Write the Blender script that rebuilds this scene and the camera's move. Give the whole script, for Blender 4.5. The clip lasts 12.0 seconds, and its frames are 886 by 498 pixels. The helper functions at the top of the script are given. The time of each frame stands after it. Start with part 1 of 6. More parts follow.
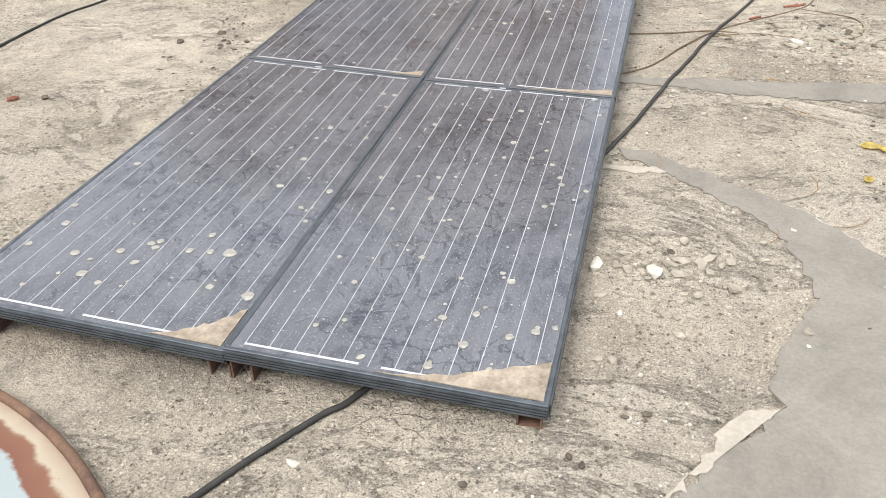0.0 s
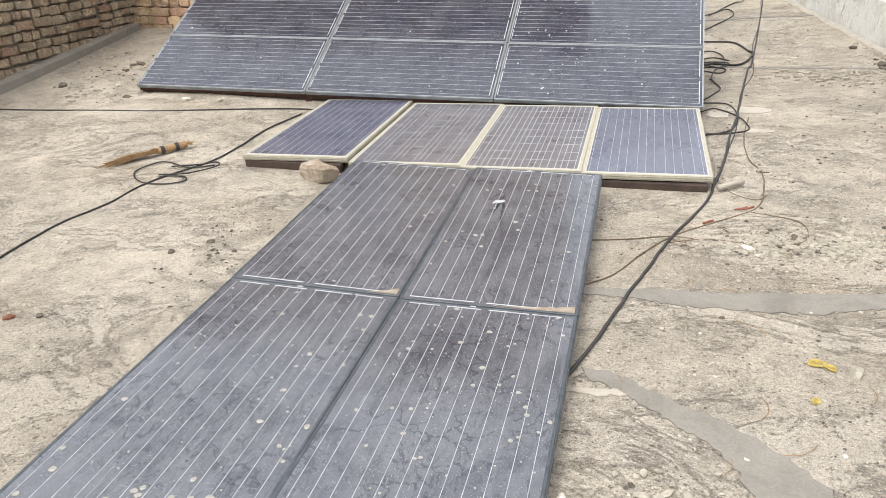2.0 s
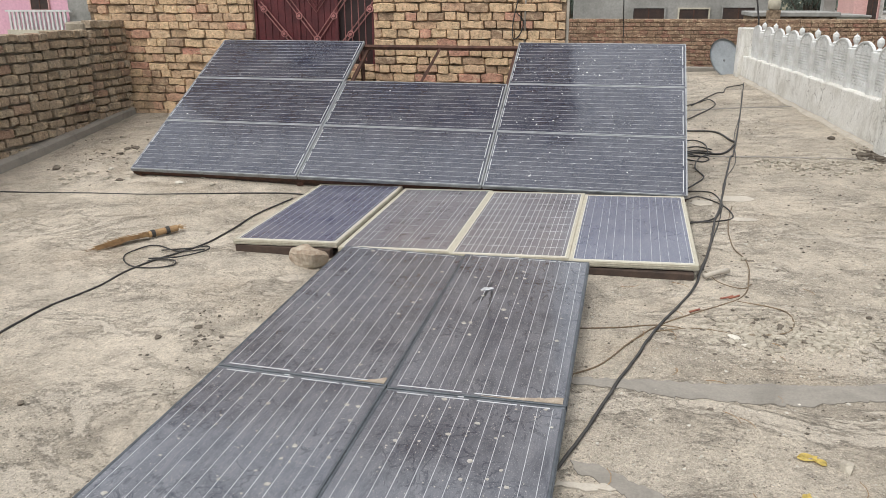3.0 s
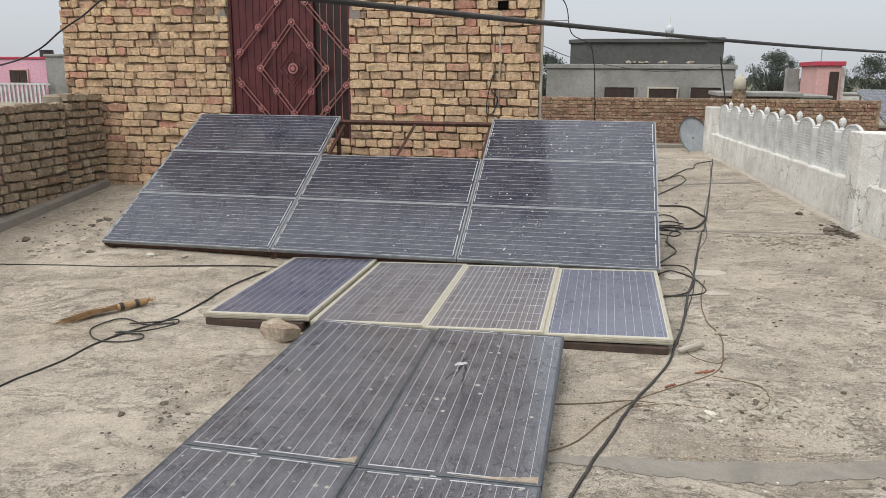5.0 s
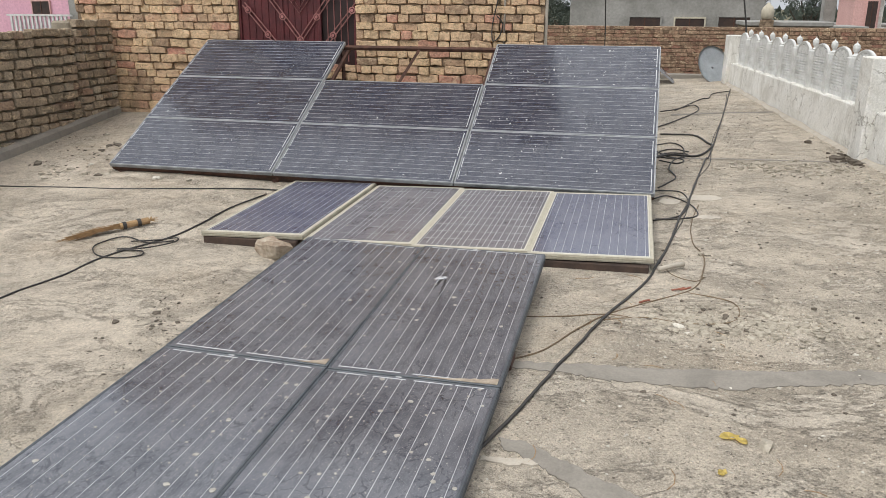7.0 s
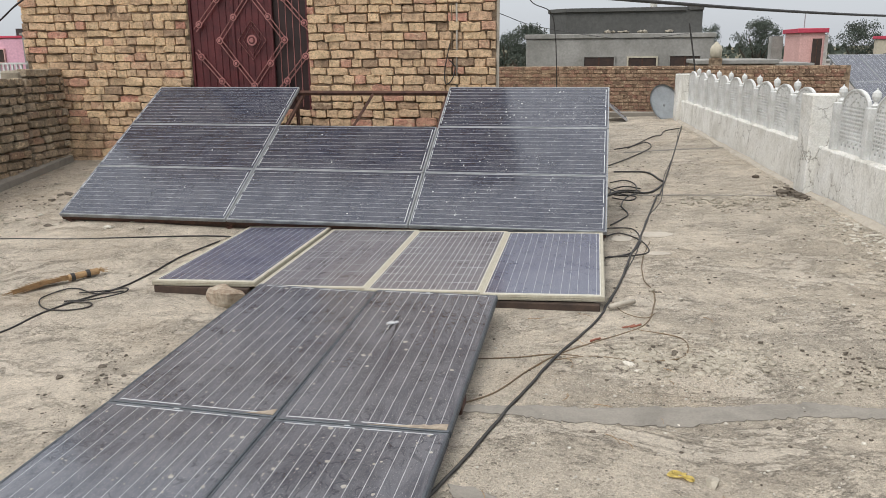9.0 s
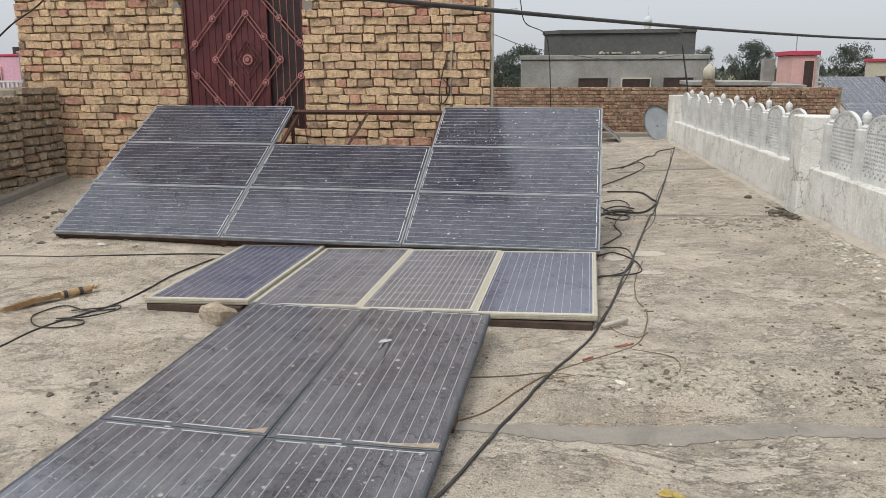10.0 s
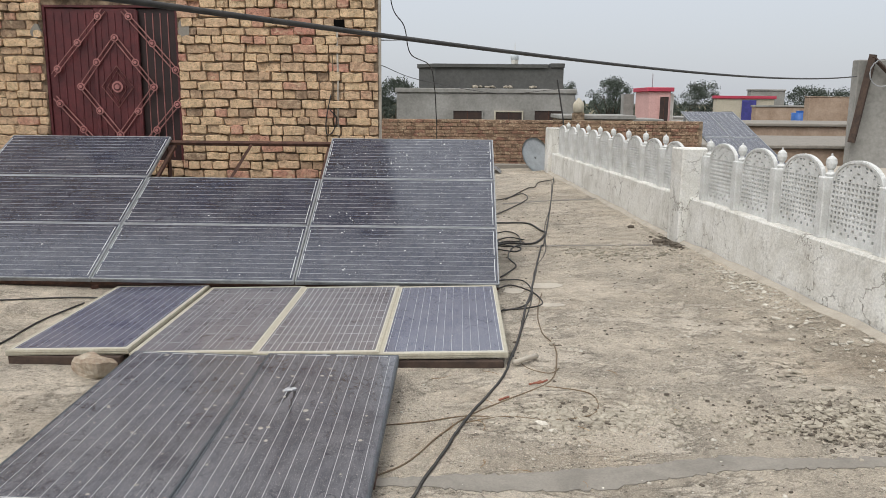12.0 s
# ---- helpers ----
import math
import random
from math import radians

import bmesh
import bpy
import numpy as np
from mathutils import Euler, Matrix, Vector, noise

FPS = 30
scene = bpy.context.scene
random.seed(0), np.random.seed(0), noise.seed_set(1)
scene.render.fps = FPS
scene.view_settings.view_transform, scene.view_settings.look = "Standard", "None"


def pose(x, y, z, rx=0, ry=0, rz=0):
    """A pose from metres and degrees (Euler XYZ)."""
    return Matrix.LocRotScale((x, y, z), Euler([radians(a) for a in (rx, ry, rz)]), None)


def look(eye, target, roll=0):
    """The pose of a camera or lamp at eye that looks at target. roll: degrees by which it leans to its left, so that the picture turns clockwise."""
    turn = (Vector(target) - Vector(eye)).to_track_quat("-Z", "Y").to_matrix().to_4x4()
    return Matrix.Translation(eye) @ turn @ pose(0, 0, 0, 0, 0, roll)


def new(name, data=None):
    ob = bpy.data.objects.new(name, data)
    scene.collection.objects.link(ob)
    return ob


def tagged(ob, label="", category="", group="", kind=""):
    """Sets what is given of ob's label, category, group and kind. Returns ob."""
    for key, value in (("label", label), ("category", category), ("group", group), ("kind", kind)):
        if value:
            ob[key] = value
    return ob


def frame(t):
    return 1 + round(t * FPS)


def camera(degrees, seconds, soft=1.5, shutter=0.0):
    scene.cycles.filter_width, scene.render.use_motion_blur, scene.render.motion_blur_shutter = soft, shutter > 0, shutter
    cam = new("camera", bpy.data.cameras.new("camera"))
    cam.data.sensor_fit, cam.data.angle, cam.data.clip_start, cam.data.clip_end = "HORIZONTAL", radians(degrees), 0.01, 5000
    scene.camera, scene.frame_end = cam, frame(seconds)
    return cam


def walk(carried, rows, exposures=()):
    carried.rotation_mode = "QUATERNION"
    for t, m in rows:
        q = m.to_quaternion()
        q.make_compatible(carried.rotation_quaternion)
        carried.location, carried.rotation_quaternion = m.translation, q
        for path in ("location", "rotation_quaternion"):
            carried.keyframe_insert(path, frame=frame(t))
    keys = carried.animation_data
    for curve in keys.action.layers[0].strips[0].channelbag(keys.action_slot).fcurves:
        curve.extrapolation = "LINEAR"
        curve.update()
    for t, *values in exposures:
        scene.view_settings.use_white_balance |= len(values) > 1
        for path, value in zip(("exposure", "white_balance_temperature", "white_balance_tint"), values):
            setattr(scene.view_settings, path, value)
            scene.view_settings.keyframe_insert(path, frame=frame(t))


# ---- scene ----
cam = camera(58.4, 12.0, soft=0.6)
PATH = [
    (0, (0.089, -2.567, 1.111), (-0.344, -0.96, 0.002), -0.4),
    (0.5, (0.084, -2.578, 1.118), (-0.342, -0.989, -0.018), -1.0),
    (1, (0.09, -2.57, 1.184), (-0.348, -0.984, 0.046), -1.1),
    (1.5, (0.128, -2.559, 1.348), (-0.328, -0.858, 0.4), -1.3),
    (2, (0.144, -2.561, 1.411), (-0.3, -0.78, 0.617), -0.9),
    (2.5, (0.147, -2.562, 1.433), (-0.288, -0.735, 0.748), -0.4),
    (3, (0.148, -2.565, 1.45), (-0.284, -0.708, 0.844), -0.2),
    (5, (0.154, -2.539, 1.449), (-0.229, -0.624, 1.02), 0.4),
    (5.5, (0.15, -2.554, 1.448), (-0.22, -0.637, 1.013), 0.5),
    (6, (0.185, -2.549, 1.414), (-0.188, -0.643, 0.938), 0.5),
    (6.5, (0.292, -2.583, 1.386), (-0.117, -0.705, 0.833), 0.4),
    (6.7, (0.34, -2.594, 1.378), (-0.098, -0.732, 0.793), 0.3),
    (8.3, (0.476, -2.607, 1.398), (0.058, -0.736, 0.828), -0.3),
    (8.5, (0.477, -2.604, 1.4), (0.079, -0.72, 0.857), -0.4),
    (9, (0.471, -2.584, 1.402), (0.112, -0.679, 0.912), -0.5),
    (9.5, (0.477, -2.582, 1.401), (0.125, -0.667, 0.945), -0.6),
    (10, (0.482, -2.594, 1.401), (0.134, -0.675, 0.958), -0.2),
    (10.5, (0.483, -2.595, 1.4), (0.181, -0.665, 0.97), 0.3),
    (11, (0.456, -2.543, 1.4), (0.236, -0.597, 0.992), 0.9),
    (11.5, (0.357, -2.467, 1.405), (0.225, -0.509, 1.019), 0.8),
    (12, (0.292, -2.411, 1.39), (0.257, -0.445, 1.024), 0.5),
]
walk(cam, [(t, look(eye, target, roll)) for t, eye, target, roll in PATH],
     exposures=[(0.0, 0.90), (1.0, 0.93), (1.5, 0.93), (2.0, 0.87), (2.5, 0.70), (3.0, 0.55), (5.0, 0.38), (6.0, 0.38), (6.5, 0.45), (8.5, 0.45), (9.5, 0.38), (12.0, 0.35)])

# ---- world and light: thin overcast, soft sun high on the camera's left ----
SUN_EL, SUN_AZ = 52.0, 215.0
world = bpy.data.worlds.new("world")
scene.world = world
world.use_nodes = True
wn, wl = world.node_tree.nodes, world.node_tree.links
wn.clear()
sky = wn.new("ShaderNodeTexSky")
sky.sky_type, sky.sun_disc = "NISHITA", False
sky.sun_elevation, sky.sun_rotation = radians(SUN_EL), radians(SUN_AZ)
sky.air_density, sky.dust_density, sky.ozone_density = 1.0, 3.0, 1.0
haze = wn.new("ShaderNodeMixRGB")
haze.inputs[0].default_value = 0.85
wl.new(sky.outputs[0], haze.inputs[1])
# cloud layer: three times brighter overhead than at the horizon
gtc = wn.new("ShaderNodeTexCoord")
sep = wn.new("ShaderNodeSeparateXYZ")
wl.new(gtc.outputs["Generated"], sep.inputs[0])
cloud = wn.new("ShaderNodeValToRGB")
cloud.color_ramp.elements[0].position, cloud.color_ramp.elements[0].color = 0.0, (0.345, 0.362, 0.388, 1)
cloud.color_ramp.elements[1].position, cloud.color_ramp.elements[1].color = 1.0, (1.0, 1.0, 1.0, 1)
k = cloud.color_ramp.elements.new(0.30)
k.color = (0.46, 0.485, 0.525, 1)
wl.new(sep.outputs[2], cloud.inputs[0])
gain = wn.new("ShaderNodeMixRGB")
gain.blend_type = "MULTIPLY"
gain.inputs[0].default_value = 1.0
gain.inputs[2].default_value = (11.5, 11.5, 11.5, 1)
wl.new(cloud.outputs[0], gain.inputs[1])
wl.new(gain.outputs[0], haze.inputs[2])
back = wn.new("ShaderNodeBackground")
back.inputs[1].default_value = 0.12
wl.new(haze.outputs[0], back.inputs[0])
wout = wn.new("ShaderNodeOutputWorld")
wl.new(back.outputs[0], wout.inputs[0])
sun = new("sun", bpy.data.lights.new("sun", "SUN"))
sun.data.energy, sun.data.angle, sun.data.color = 1.4, radians(28), (1.0, 0.985, 0.96)
az, el = radians(SUN_AZ), radians(SUN_EL)
sun.matrix_world = look((8 * math.sin(az) * math.cos(el), 8 * math.cos(az) * math.cos(el), 8 * math.sin(el)), (0, 0, 0))


# ---- materials ----
class Mat:
    """A small wrapper round a node material."""

    def __init__(self, name, rough=0.8, metal=0.0, spec=0.5):
        self.m = bpy.data.materials.new(name)
        self.m.use_nodes = True
        self.n, self.l = self.m.node_tree.nodes, self.m.node_tree.links
        self.b = self.n["Principled BSDF"]
        self.b.inputs["Roughness"].default_value = rough
        self.b.inputs["Metallic"].default_value = metal
        self.b.inputs["Specular IOR Level"].default_value = spec
        self.tc = self.n.new("ShaderNodeTexCoord")
        self.h = None

    def noise(self, scale, detail=4, rough=0.6, vec=None, dist=0.0, out=0):
        t = self.n.new("ShaderNodeTexNoise")
        t.inputs["Scale"].default_value, t.inputs["Detail"].default_value = scale, detail
        t.inputs["Roughness"].default_value, t.inputs["Distortion"].default_value = rough, dist
        self.l.new(vec or self.tc.outputs["Object"], t.inputs["Vector"])
        return t.outputs[out]

    def voronoi(self, scale, vec=None, feature="F1", out="Distance", rand=1.0):
        t = self.n.new("ShaderNodeTexVoronoi")
        t.feature = feature
        t.inputs["Scale"].default_value = scale
        t.inputs["Randomness"].default_value = rand
        self.l.new(vec or self.tc.outputs["Object"], t.inputs["Vector"])
        return t.outputs[out]

    def mapped(self, scale=(1, 1, 1), loc=(0, 0, 0)):
        t = self.n.new("ShaderNodeMapping")
        t.inputs["Scale"].default_value, t.inputs["Location"].default_value = scale, loc
        self.l.new(self.tc.outputs["Object"], t.inputs["Vector"])
        return t.outputs[0]

    def ramp(self, fac, *stops):
        t = self.n.new("ShaderNodeValToRGB")
        e = t.color_ramp.elements
        while len(e) < len(stops):
            e.new(0.5)
        for k, (p, c) in zip(e, stops):
            k.position = p
            k.color = (c, c, c, 1) if isinstance(c, (int, float)) else (*c, 1)
        self.l.new(fac, t.inputs[0])
        return t.outputs[0]

    def mix(self, fac, a, b, mode="MIX"):
        t = self.n.new("ShaderNodeMixRGB")
        t.blend_type = mode
        for k, v in ((0, fac), (1, a), (2, b)):
            if isinstance(v, (int, float)):
                t.inputs[k].default_value = v if k == 0 else (v, v, v, 1)
            elif isinstance(v, tuple):
                t.inputs[k].default_value = (*v, 1)
            else:
                self.l.new(v, t.inputs[k])
        return t.outputs[0]

    def math(self, op, a, b=0.0):
        t = self.n.new("ShaderNodeMath")
        t.operation = op
        for k, v in ((0, a), (1, b)):
            if isinstance(v, (int, float)):
                t.inputs[k].default_value = v
            else:
                self.l.new(v, t.inputs[k])
        return t.outputs[0]

    def random(self, island=False):
        if island:
            return self.n.new("ShaderNodeNewGeometry").outputs["Random Per Island"]
        return self.n.new("ShaderNodeObjectInfo").outputs["Random"]

    def color(self, v):
        if isinstance(v, tuple):
            self.b.inputs["Base Color"].default_value = (*v, 1)
        else:
            self.l.new(v, self.b.inputs["Base Color"])
        return self

    def rough(self, v):
        self.l.new(v, self.b.inputs["Roughness"])
        return self

    def bump(self, h, strength=0.3, dist=0.01):
        t = self.n.new("ShaderNodeBump")
        t.inputs["Strength"].default_value, t.inputs["Distance"].default_value = strength, dist
        self.l.new(h, t.inputs["Height"])
        self.l.new(t.outputs[0], self.b.inputs["Normal"])
        return self


def worn(name, base, dark, scale=6.0, rough=0.8, metal=0.0, bump=0.2, bscale=60, spec=0.4):
    """Two-tone surface: large stains, small grain, fine relief."""
    m = Mat(name, rough, metal, spec)
    big = m.ramp(m.noise(scale, 6, 0.65), (0.35, dark), (0.65, base))
    grain = m.ramp(m.noise(bscale, 3), (0.3, 0.78), (0.7, 1.0))
    m.color(m.mix(1.0, big, grain, "MULTIPLY"))
    m.bump(m.noise(bscale, 5), bump, 0.004)
    return m.m


def concrete():
    m = Mat("roof_concrete", 0.92, spec=0.25)
    broad = m.noise(0.55, 6, 0.6, dist=0.4)
    base = m.ramp(broad, (0.3, (0.435, 0.393, 0.318)), (0.5, (0.52, 0.475, 0.392)), (0.7, (0.56, 0.515, 0.432)))
    # worn cement skin: crisp-edged lighter and darker islands at three sizes
    skin = m.noise(2.3, 11, 0.74, dist=0.5)
    isl = m.ramp(skin, (0.38, 0.70), (0.46, 0.88), (0.51, 1.0), (0.60, 1.12))
    isl2 = m.ramp(m.noise(11, 9, 0.75, dist=0.4), (0.38, 0.78), (0.46, 0.95), (0.58, 1.08))
    c = m.mix(1.0, m.mix(1.0, base, isl, "MULTIPLY"), isl2, "MULTIPLY")
    # black mould drawn out along the fall of the roof
    streak = m.noise(1.0, 9, 0.74, vec=m.mapped((1.3, 2.6, 1)), dist=0.5)
    c = m.mix(m.ramp(streak, (0.55, 0.0), (0.66, 0.30)), c, (0.19, 0.167, 0.132))
    # pale skin left in flaked, ragged patches that stand a little proud
    flake = m.noise(1.5, 12, 0.76, vec=m.mapped((0.8, 1.5, 1), loc=(11, 4, 0)), dist=0.5)
    c = m.mix(m.ramp(flake, (0.535, 0.0), (0.55, 0.55), (0.66, 0.75)), c, (0.60, 0.555, 0.47))
    step = m.ramp(flake, (0.530, 0.0), (0.548, 1.0))
    rim = m.ramp(flake, (0.520, 0.0), (0.531, 0.55), (0.541, 0.0))
    c = m.mix(rim, c, (0.12, 0.105, 0.085))
    # scaled places: small plates broken by dark, thin cracks
    plate = m.n.new("ShaderNodeTexVoronoi")
    plate.feature = "DISTANCE_TO_EDGE"
    plate.inputs["Scale"].default_value = 17.0
    m.l.new(m.mix(0.10, m.mapped((0.8, 1.35, 1)), m.noise(7, 5, 0.7, out=1)), plate.inputs["Vector"])
    scaled = m.ramp(m.noise(1.25, 7, 0.68, vec=m.mapped(loc=(21, 9, 0))), (0.52, 0.0), (0.60, 1.0))
    crack = m.math("MULTIPLY", m.ramp(plate.outputs["Distance"], (0.010, 1.0), (0.05, 0.0)), m.math("MULTIPLY", scaled, m.ramp(m.noise(6, 4), (0.45, 0.0), (0.58, 0.6))))
    c = m.mix(crack, c, (0.10, 0.088, 0.070))
    # rusty and ochre tints
    c = m.mix(m.ramp(m.noise(0.9, 5, 0.6, vec=m.mapped(loc=(7, 2, 0))), (0.55, 0.0), (0.75, 0.3)), c, (0.38, 0.28, 0.17))
    # pale aggregate laid bare, in three sizes of angular chip
    where = m.ramp(m.noise(1.1, 6, 0.65, vec=m.mapped(loc=(3, 1, 0))), (0.38, 0.16), (0.54, 1.0))
    warp = m.mix(0.010, m.tc.outputs["Object"], m.noise(60, 3, out=1))
    chip = pit = None
    for size, k0, pale in ((46, 0.62, 0.6), (88, 0.36, 0.9), (165, 0.26, 0.85)):
        v = m.n.new("ShaderNodeTexVoronoi")
        v.distance = "MANHATTAN"
        v.inputs["Scale"].default_value = size
        m.l.new(warp, v.inputs["Vector"])
        sp = m.n.new("ShaderNodeSeparateColor")
        m.l.new(v.outputs["Color"], sp.inputs[0])
        keep = m.ramp(sp.outputs[0], (k0, 0.0), (k0 + 0.2, 1.0))
        one = m.math("MULTIPLY", m.math("MULTIPLY", m.ramp(v.outputs["Distance"], (0.44, 1.0), (0.56, 0.0)), where), keep)
        c = m.mix(m.math("MULTIPLY", one, pale), c, (0.66, 0.61, 0.505))
        dark = m.ramp(sp.outputs[1], (0.68, 0.0), (0.76, 1.0))
        hole = m.math("MULTIPLY", m.math("MULTIPLY", m.ramp(v.outputs["Distance"], (0.32, 1.0), (0.5, 0.0)), dark), where)
        c = m.mix(m.math("MULTIPLY", hole, 0.7), c, (0.12, 0.105, 0.085))
        chip = one if chip is None else m.math("ADD", chip, one)
        pit = hole if pit is None else m.math("ADD", pit, hole)
    grain = m.ramp(m.noise(230, 4, 0.8), (0.38, 0.70), (0.5, 1.0), (0.62, 1.26))
    c = m.mix(1.0, c, grain, "MULTIPLY")
    crust = m.ramp(m.noise(62, 6, 0.8), (0.40, 0.82), (0.47, 0.99), (0.6, 1.12))
    c = m.mix(1.0, c, crust, "MULTIPLY")
    c = m.mix(1.0, c, (1.0, 0.955, 0.93), "MULTIPLY")
    m.color(c)
    h = m.math("ADD", m.math("MULTIPLY", m.noise(70, 6, 0.75), 0.9), m.math("MULTIPLY", m.noise(9, 6, 0.7), 1.1))
    h = m.math("ADD", h, m.math("MULTIPLY", chip, 0.35))
    h = m.math("ADD", h, m.math("MULTIPLY", step, 0.35))
    h = m.math("SUBTRACT", h, m.math("MULTIPLY", crack, 0.6))
    m.bump(m.math("SUBTRACT", h, m.math("MULTIPLY", pit, 0.35)), 1.0, 0.02)
    return m.m


def cement(name, base):
    m = Mat(name, 0.9, spec=0.25)
    big = m.ramp(m.noise(4.2, 9, 0.72, dist=0.9), (0.34, tuple(v * 0.80 for v in base)), (0.48, tuple(v * 1.0 for v in base)), (0.66, tuple(v * 1.16 for v in base)))
    grain = m.ramp(m.noise(110, 4), (0.3, 0.86), (0.7, 1.06))
    m.color(m.mix(1.0, big, grain, "MULTIPLY"))
    m.bump(m.math("ADD", m.noise(90, 4), m.math("MULTIPLY", m.noise(8, 4), 1.2)), 0.35, 0.008)
    return m.m


def glass_dark(name, a, b, dust=0.25, spec=0.5, lo=0.55, hi=1.15, smear=0.7, rough=(0.10, 0.26)):
    """Cell surface under textured glass, with a film of dust, rain runs, scratches and flecks."""
    m = Mat(name, 0.16, spec=spec)
    at = m.n.new("ShaderNodeVectorMath")
    at.operation = "ADD"
    ob = m.n.new("ShaderNodeObjectInfo")
    m.l.new(m.tc.outputs["Object"], at.inputs[0])
    sc = m.n.new("ShaderNodeVectorMath")
    sc.operation = "SCALE"
    sc.inputs["Scale"].default_value = 3.7
    m.l.new(ob.outputs["Location"], sc.inputs[0])
    m.l.new(sc.outputs[0], at.inputs[1])
    vec = at.outputs[0]

    def turned(scale, angle):
        mp = m.n.new("ShaderNodeMapping")
        mp.inputs["Scale"].default_value, mp.inputs["Rotation"].default_value = scale, (0, 0, angle)
        m.l.new(vec, mp.inputs["Vector"])
        return mp.outputs[0]

    cell = m.ramp(m.noise(3.0, 3, vec=vec), (0.3, a), (0.7, b))
    film = m.noise(2.6, 9, 0.75, vec=vec, dist=0.8)
    runs = m.noise(1.6, 8, 0.72, vec=turned((9.0, 1.6, 1), 0), dist=1.4)
    d = m.math("MULTIPLY", m.ramp(m.math("ADD", m.math("MULTIPLY", film, 0.5), m.math("MULTIPLY", runs, 0.5)), (0.38, lo), (0.52, 0.9), (0.66, hi)), dust)
    c = m.mix(d, cell, (0.33, 0.33, 0.345))
    # ragged dark smears where the dust was rubbed or washed away, in patches
    where = m.ramp(m.noise(2.1, 4, 0.6, vec=vec), (0.44, 0.0), (0.60, 1.0))
    dark = m.ramp(m.noise(15.0, 8, 0.72, vec=turned((1.0, 0.55, 1), 0.5), dist=3.2), (0.545, 0.0), (0.575, smear))
    c = m.mix(m.math("MULTIPLY", dark, where), c, a)
    # hair-thin branching cracks in the film
    crack = m.n.new("ShaderNodeTexVoronoi")
    crack.feature = "DISTANCE_TO_EDGE"
    crack.inputs["Scale"].default_value = 10.0
    m.l.new(m.mix(0.12, vec, m.noise(9, 4, vec=vec, out=1)), crack.inputs["Vector"])
    line = m.math("MULTIPLY", m.ramp(crack.outputs["Distance"], (0.012, 1.0), (0.035, 0.0)), m.ramp(m.noise(4.3, 3, vec=vec), (0.50, 0.0), (0.58, smear)))
    c = m.mix(line, c, a)
    for angle, pale in ((0.6, False), (-0.9, True), (2.2, True)):
        scratch = m.ramp(m.noise(1.0, 5, 0.7, vec=turned((70, 5, 1), angle), dist=1.5), (0.665, 0.0), (0.69, 0.4 if pale else 0.6))
        c = m.mix(scratch, c, (0.36, 0.36, 0.37) if pale else a)
    speck = m.math("ADD", m.ramp(m.voronoi(60, vec=vec), (0.05, 1.0), (0.13, 0.0)), m.math("MULTIPLY", m.ramp(m.noise(170, 5, 0.85, vec=vec), (0.57, 0.0), (0.63, 1.0)), 0.8))
    c = m.mix(m.math("MULTIPLY", speck, 0.5), c, (0.50, 0.49, 0.47))
    m.color(c)
    m.rough(m.ramp(film, (0.35, rough[0]), (0.7, rough[1])))
    m.bump(m.noise(300, 2, vec=vec), 0.03, 0.001)
    return m.m


def brickwork(name, island):
    m = Mat(name, 0.92, spec=0.2)
    at = m.n.new("ShaderNodeNewGeometry").outputs["Position"]
    r = m.random(island)
    tone = m.ramp(r, (0.0, (0.27, 0.185, 0.125)), (0.12, (0.51, 0.35, 0.225)), (0.50, (0.66, 0.475, 0.29)), (0.82, (0.565, 0.39, 0.252)), (1.0, (0.50, 0.245, 0.18)))
    blot = m.mix(1.0, m.ramp(m.noise(9, 6, 0.7, vec=at, dist=0.6), (0.34, 0.72), (0.55, 1.02), (0.7, 1.16)), m.ramp(m.noise(34, 7, 0.8, vec=at, dist=0.4), (0.37, 0.55), (0.46, 0.98), (0.60, 1.25)), "MULTIPLY")
    c = m.mix(1.0, tone, blot, "MULTIPLY")
    mp = m.n.new("ShaderNodeMapping")
    mp.inputs["Location"].default_value = (5, 5, 5)
    mp.inputs["Scale"].default_value = (0.7, 0.7, 1.3)
    m.l.new(at, mp.inputs["Vector"])
    smear = m.ramp(m.noise(14, 8, 0.78, vec=mp.outputs[0], dist=0.8), (0.53, 0.0), (0.63, 0.75))
    c = m.mix(smear, c, (0.70, 0.55, 0.365))
    soot = m.ramp(m.noise(2.6, 8, 0.75, vec=at, dist=0.5), (0.55, 0.0), (0.70, 0.7))
    c = m.mix(soot, c, (0.20, 0.15, 0.10))
    pock = m.ramp(m.noise(70, 5, 0.75, vec=at), (0.34, 0.75), (0.42, 0.0))
    c = m.mix(pock, c, (0.10, 0.07, 0.045))
    m.color(c)
    m.bump(m.math("ADD", m.noise(60, 7, 0.8, vec=at), m.math("MULTIPLY", m.noise(18, 5, vec=at), 1.6)), 0.8, 0.02)
    return m.m



M = {}
M["concrete"] = concrete()
M["screed"] = cement("cement_screed", (0.23, 0.21, 0.18))
M["patch"] = cement("pale_plaster", (0.40, 0.36, 0.30))
M["glass_black"] = glass_dark("black_cells", (0.012, 0.016, 0.028), (0.020, 0.025, 0.042), 0.31, 0.55, 0.35, 1.3, 0.6)
M["glass_tilt"] = glass_dark("blue_black_cells", (0.008, 0.012, 0.028), (0.013, 0.018, 0.038), 0.10, 0.55, 0.0, 1.9, 0.8, (0.10, 0.20))
M["glass_blue"] = glass_dark("blue_cells", (0.022, 0.027, 0.070), (0.035, 0.038, 0.085), 0.30)
M["glass_violet"] = glass_dark("violet_cells", (0.055, 0.047, 0.058), (0.08, 0.068, 0.078), 0.42)
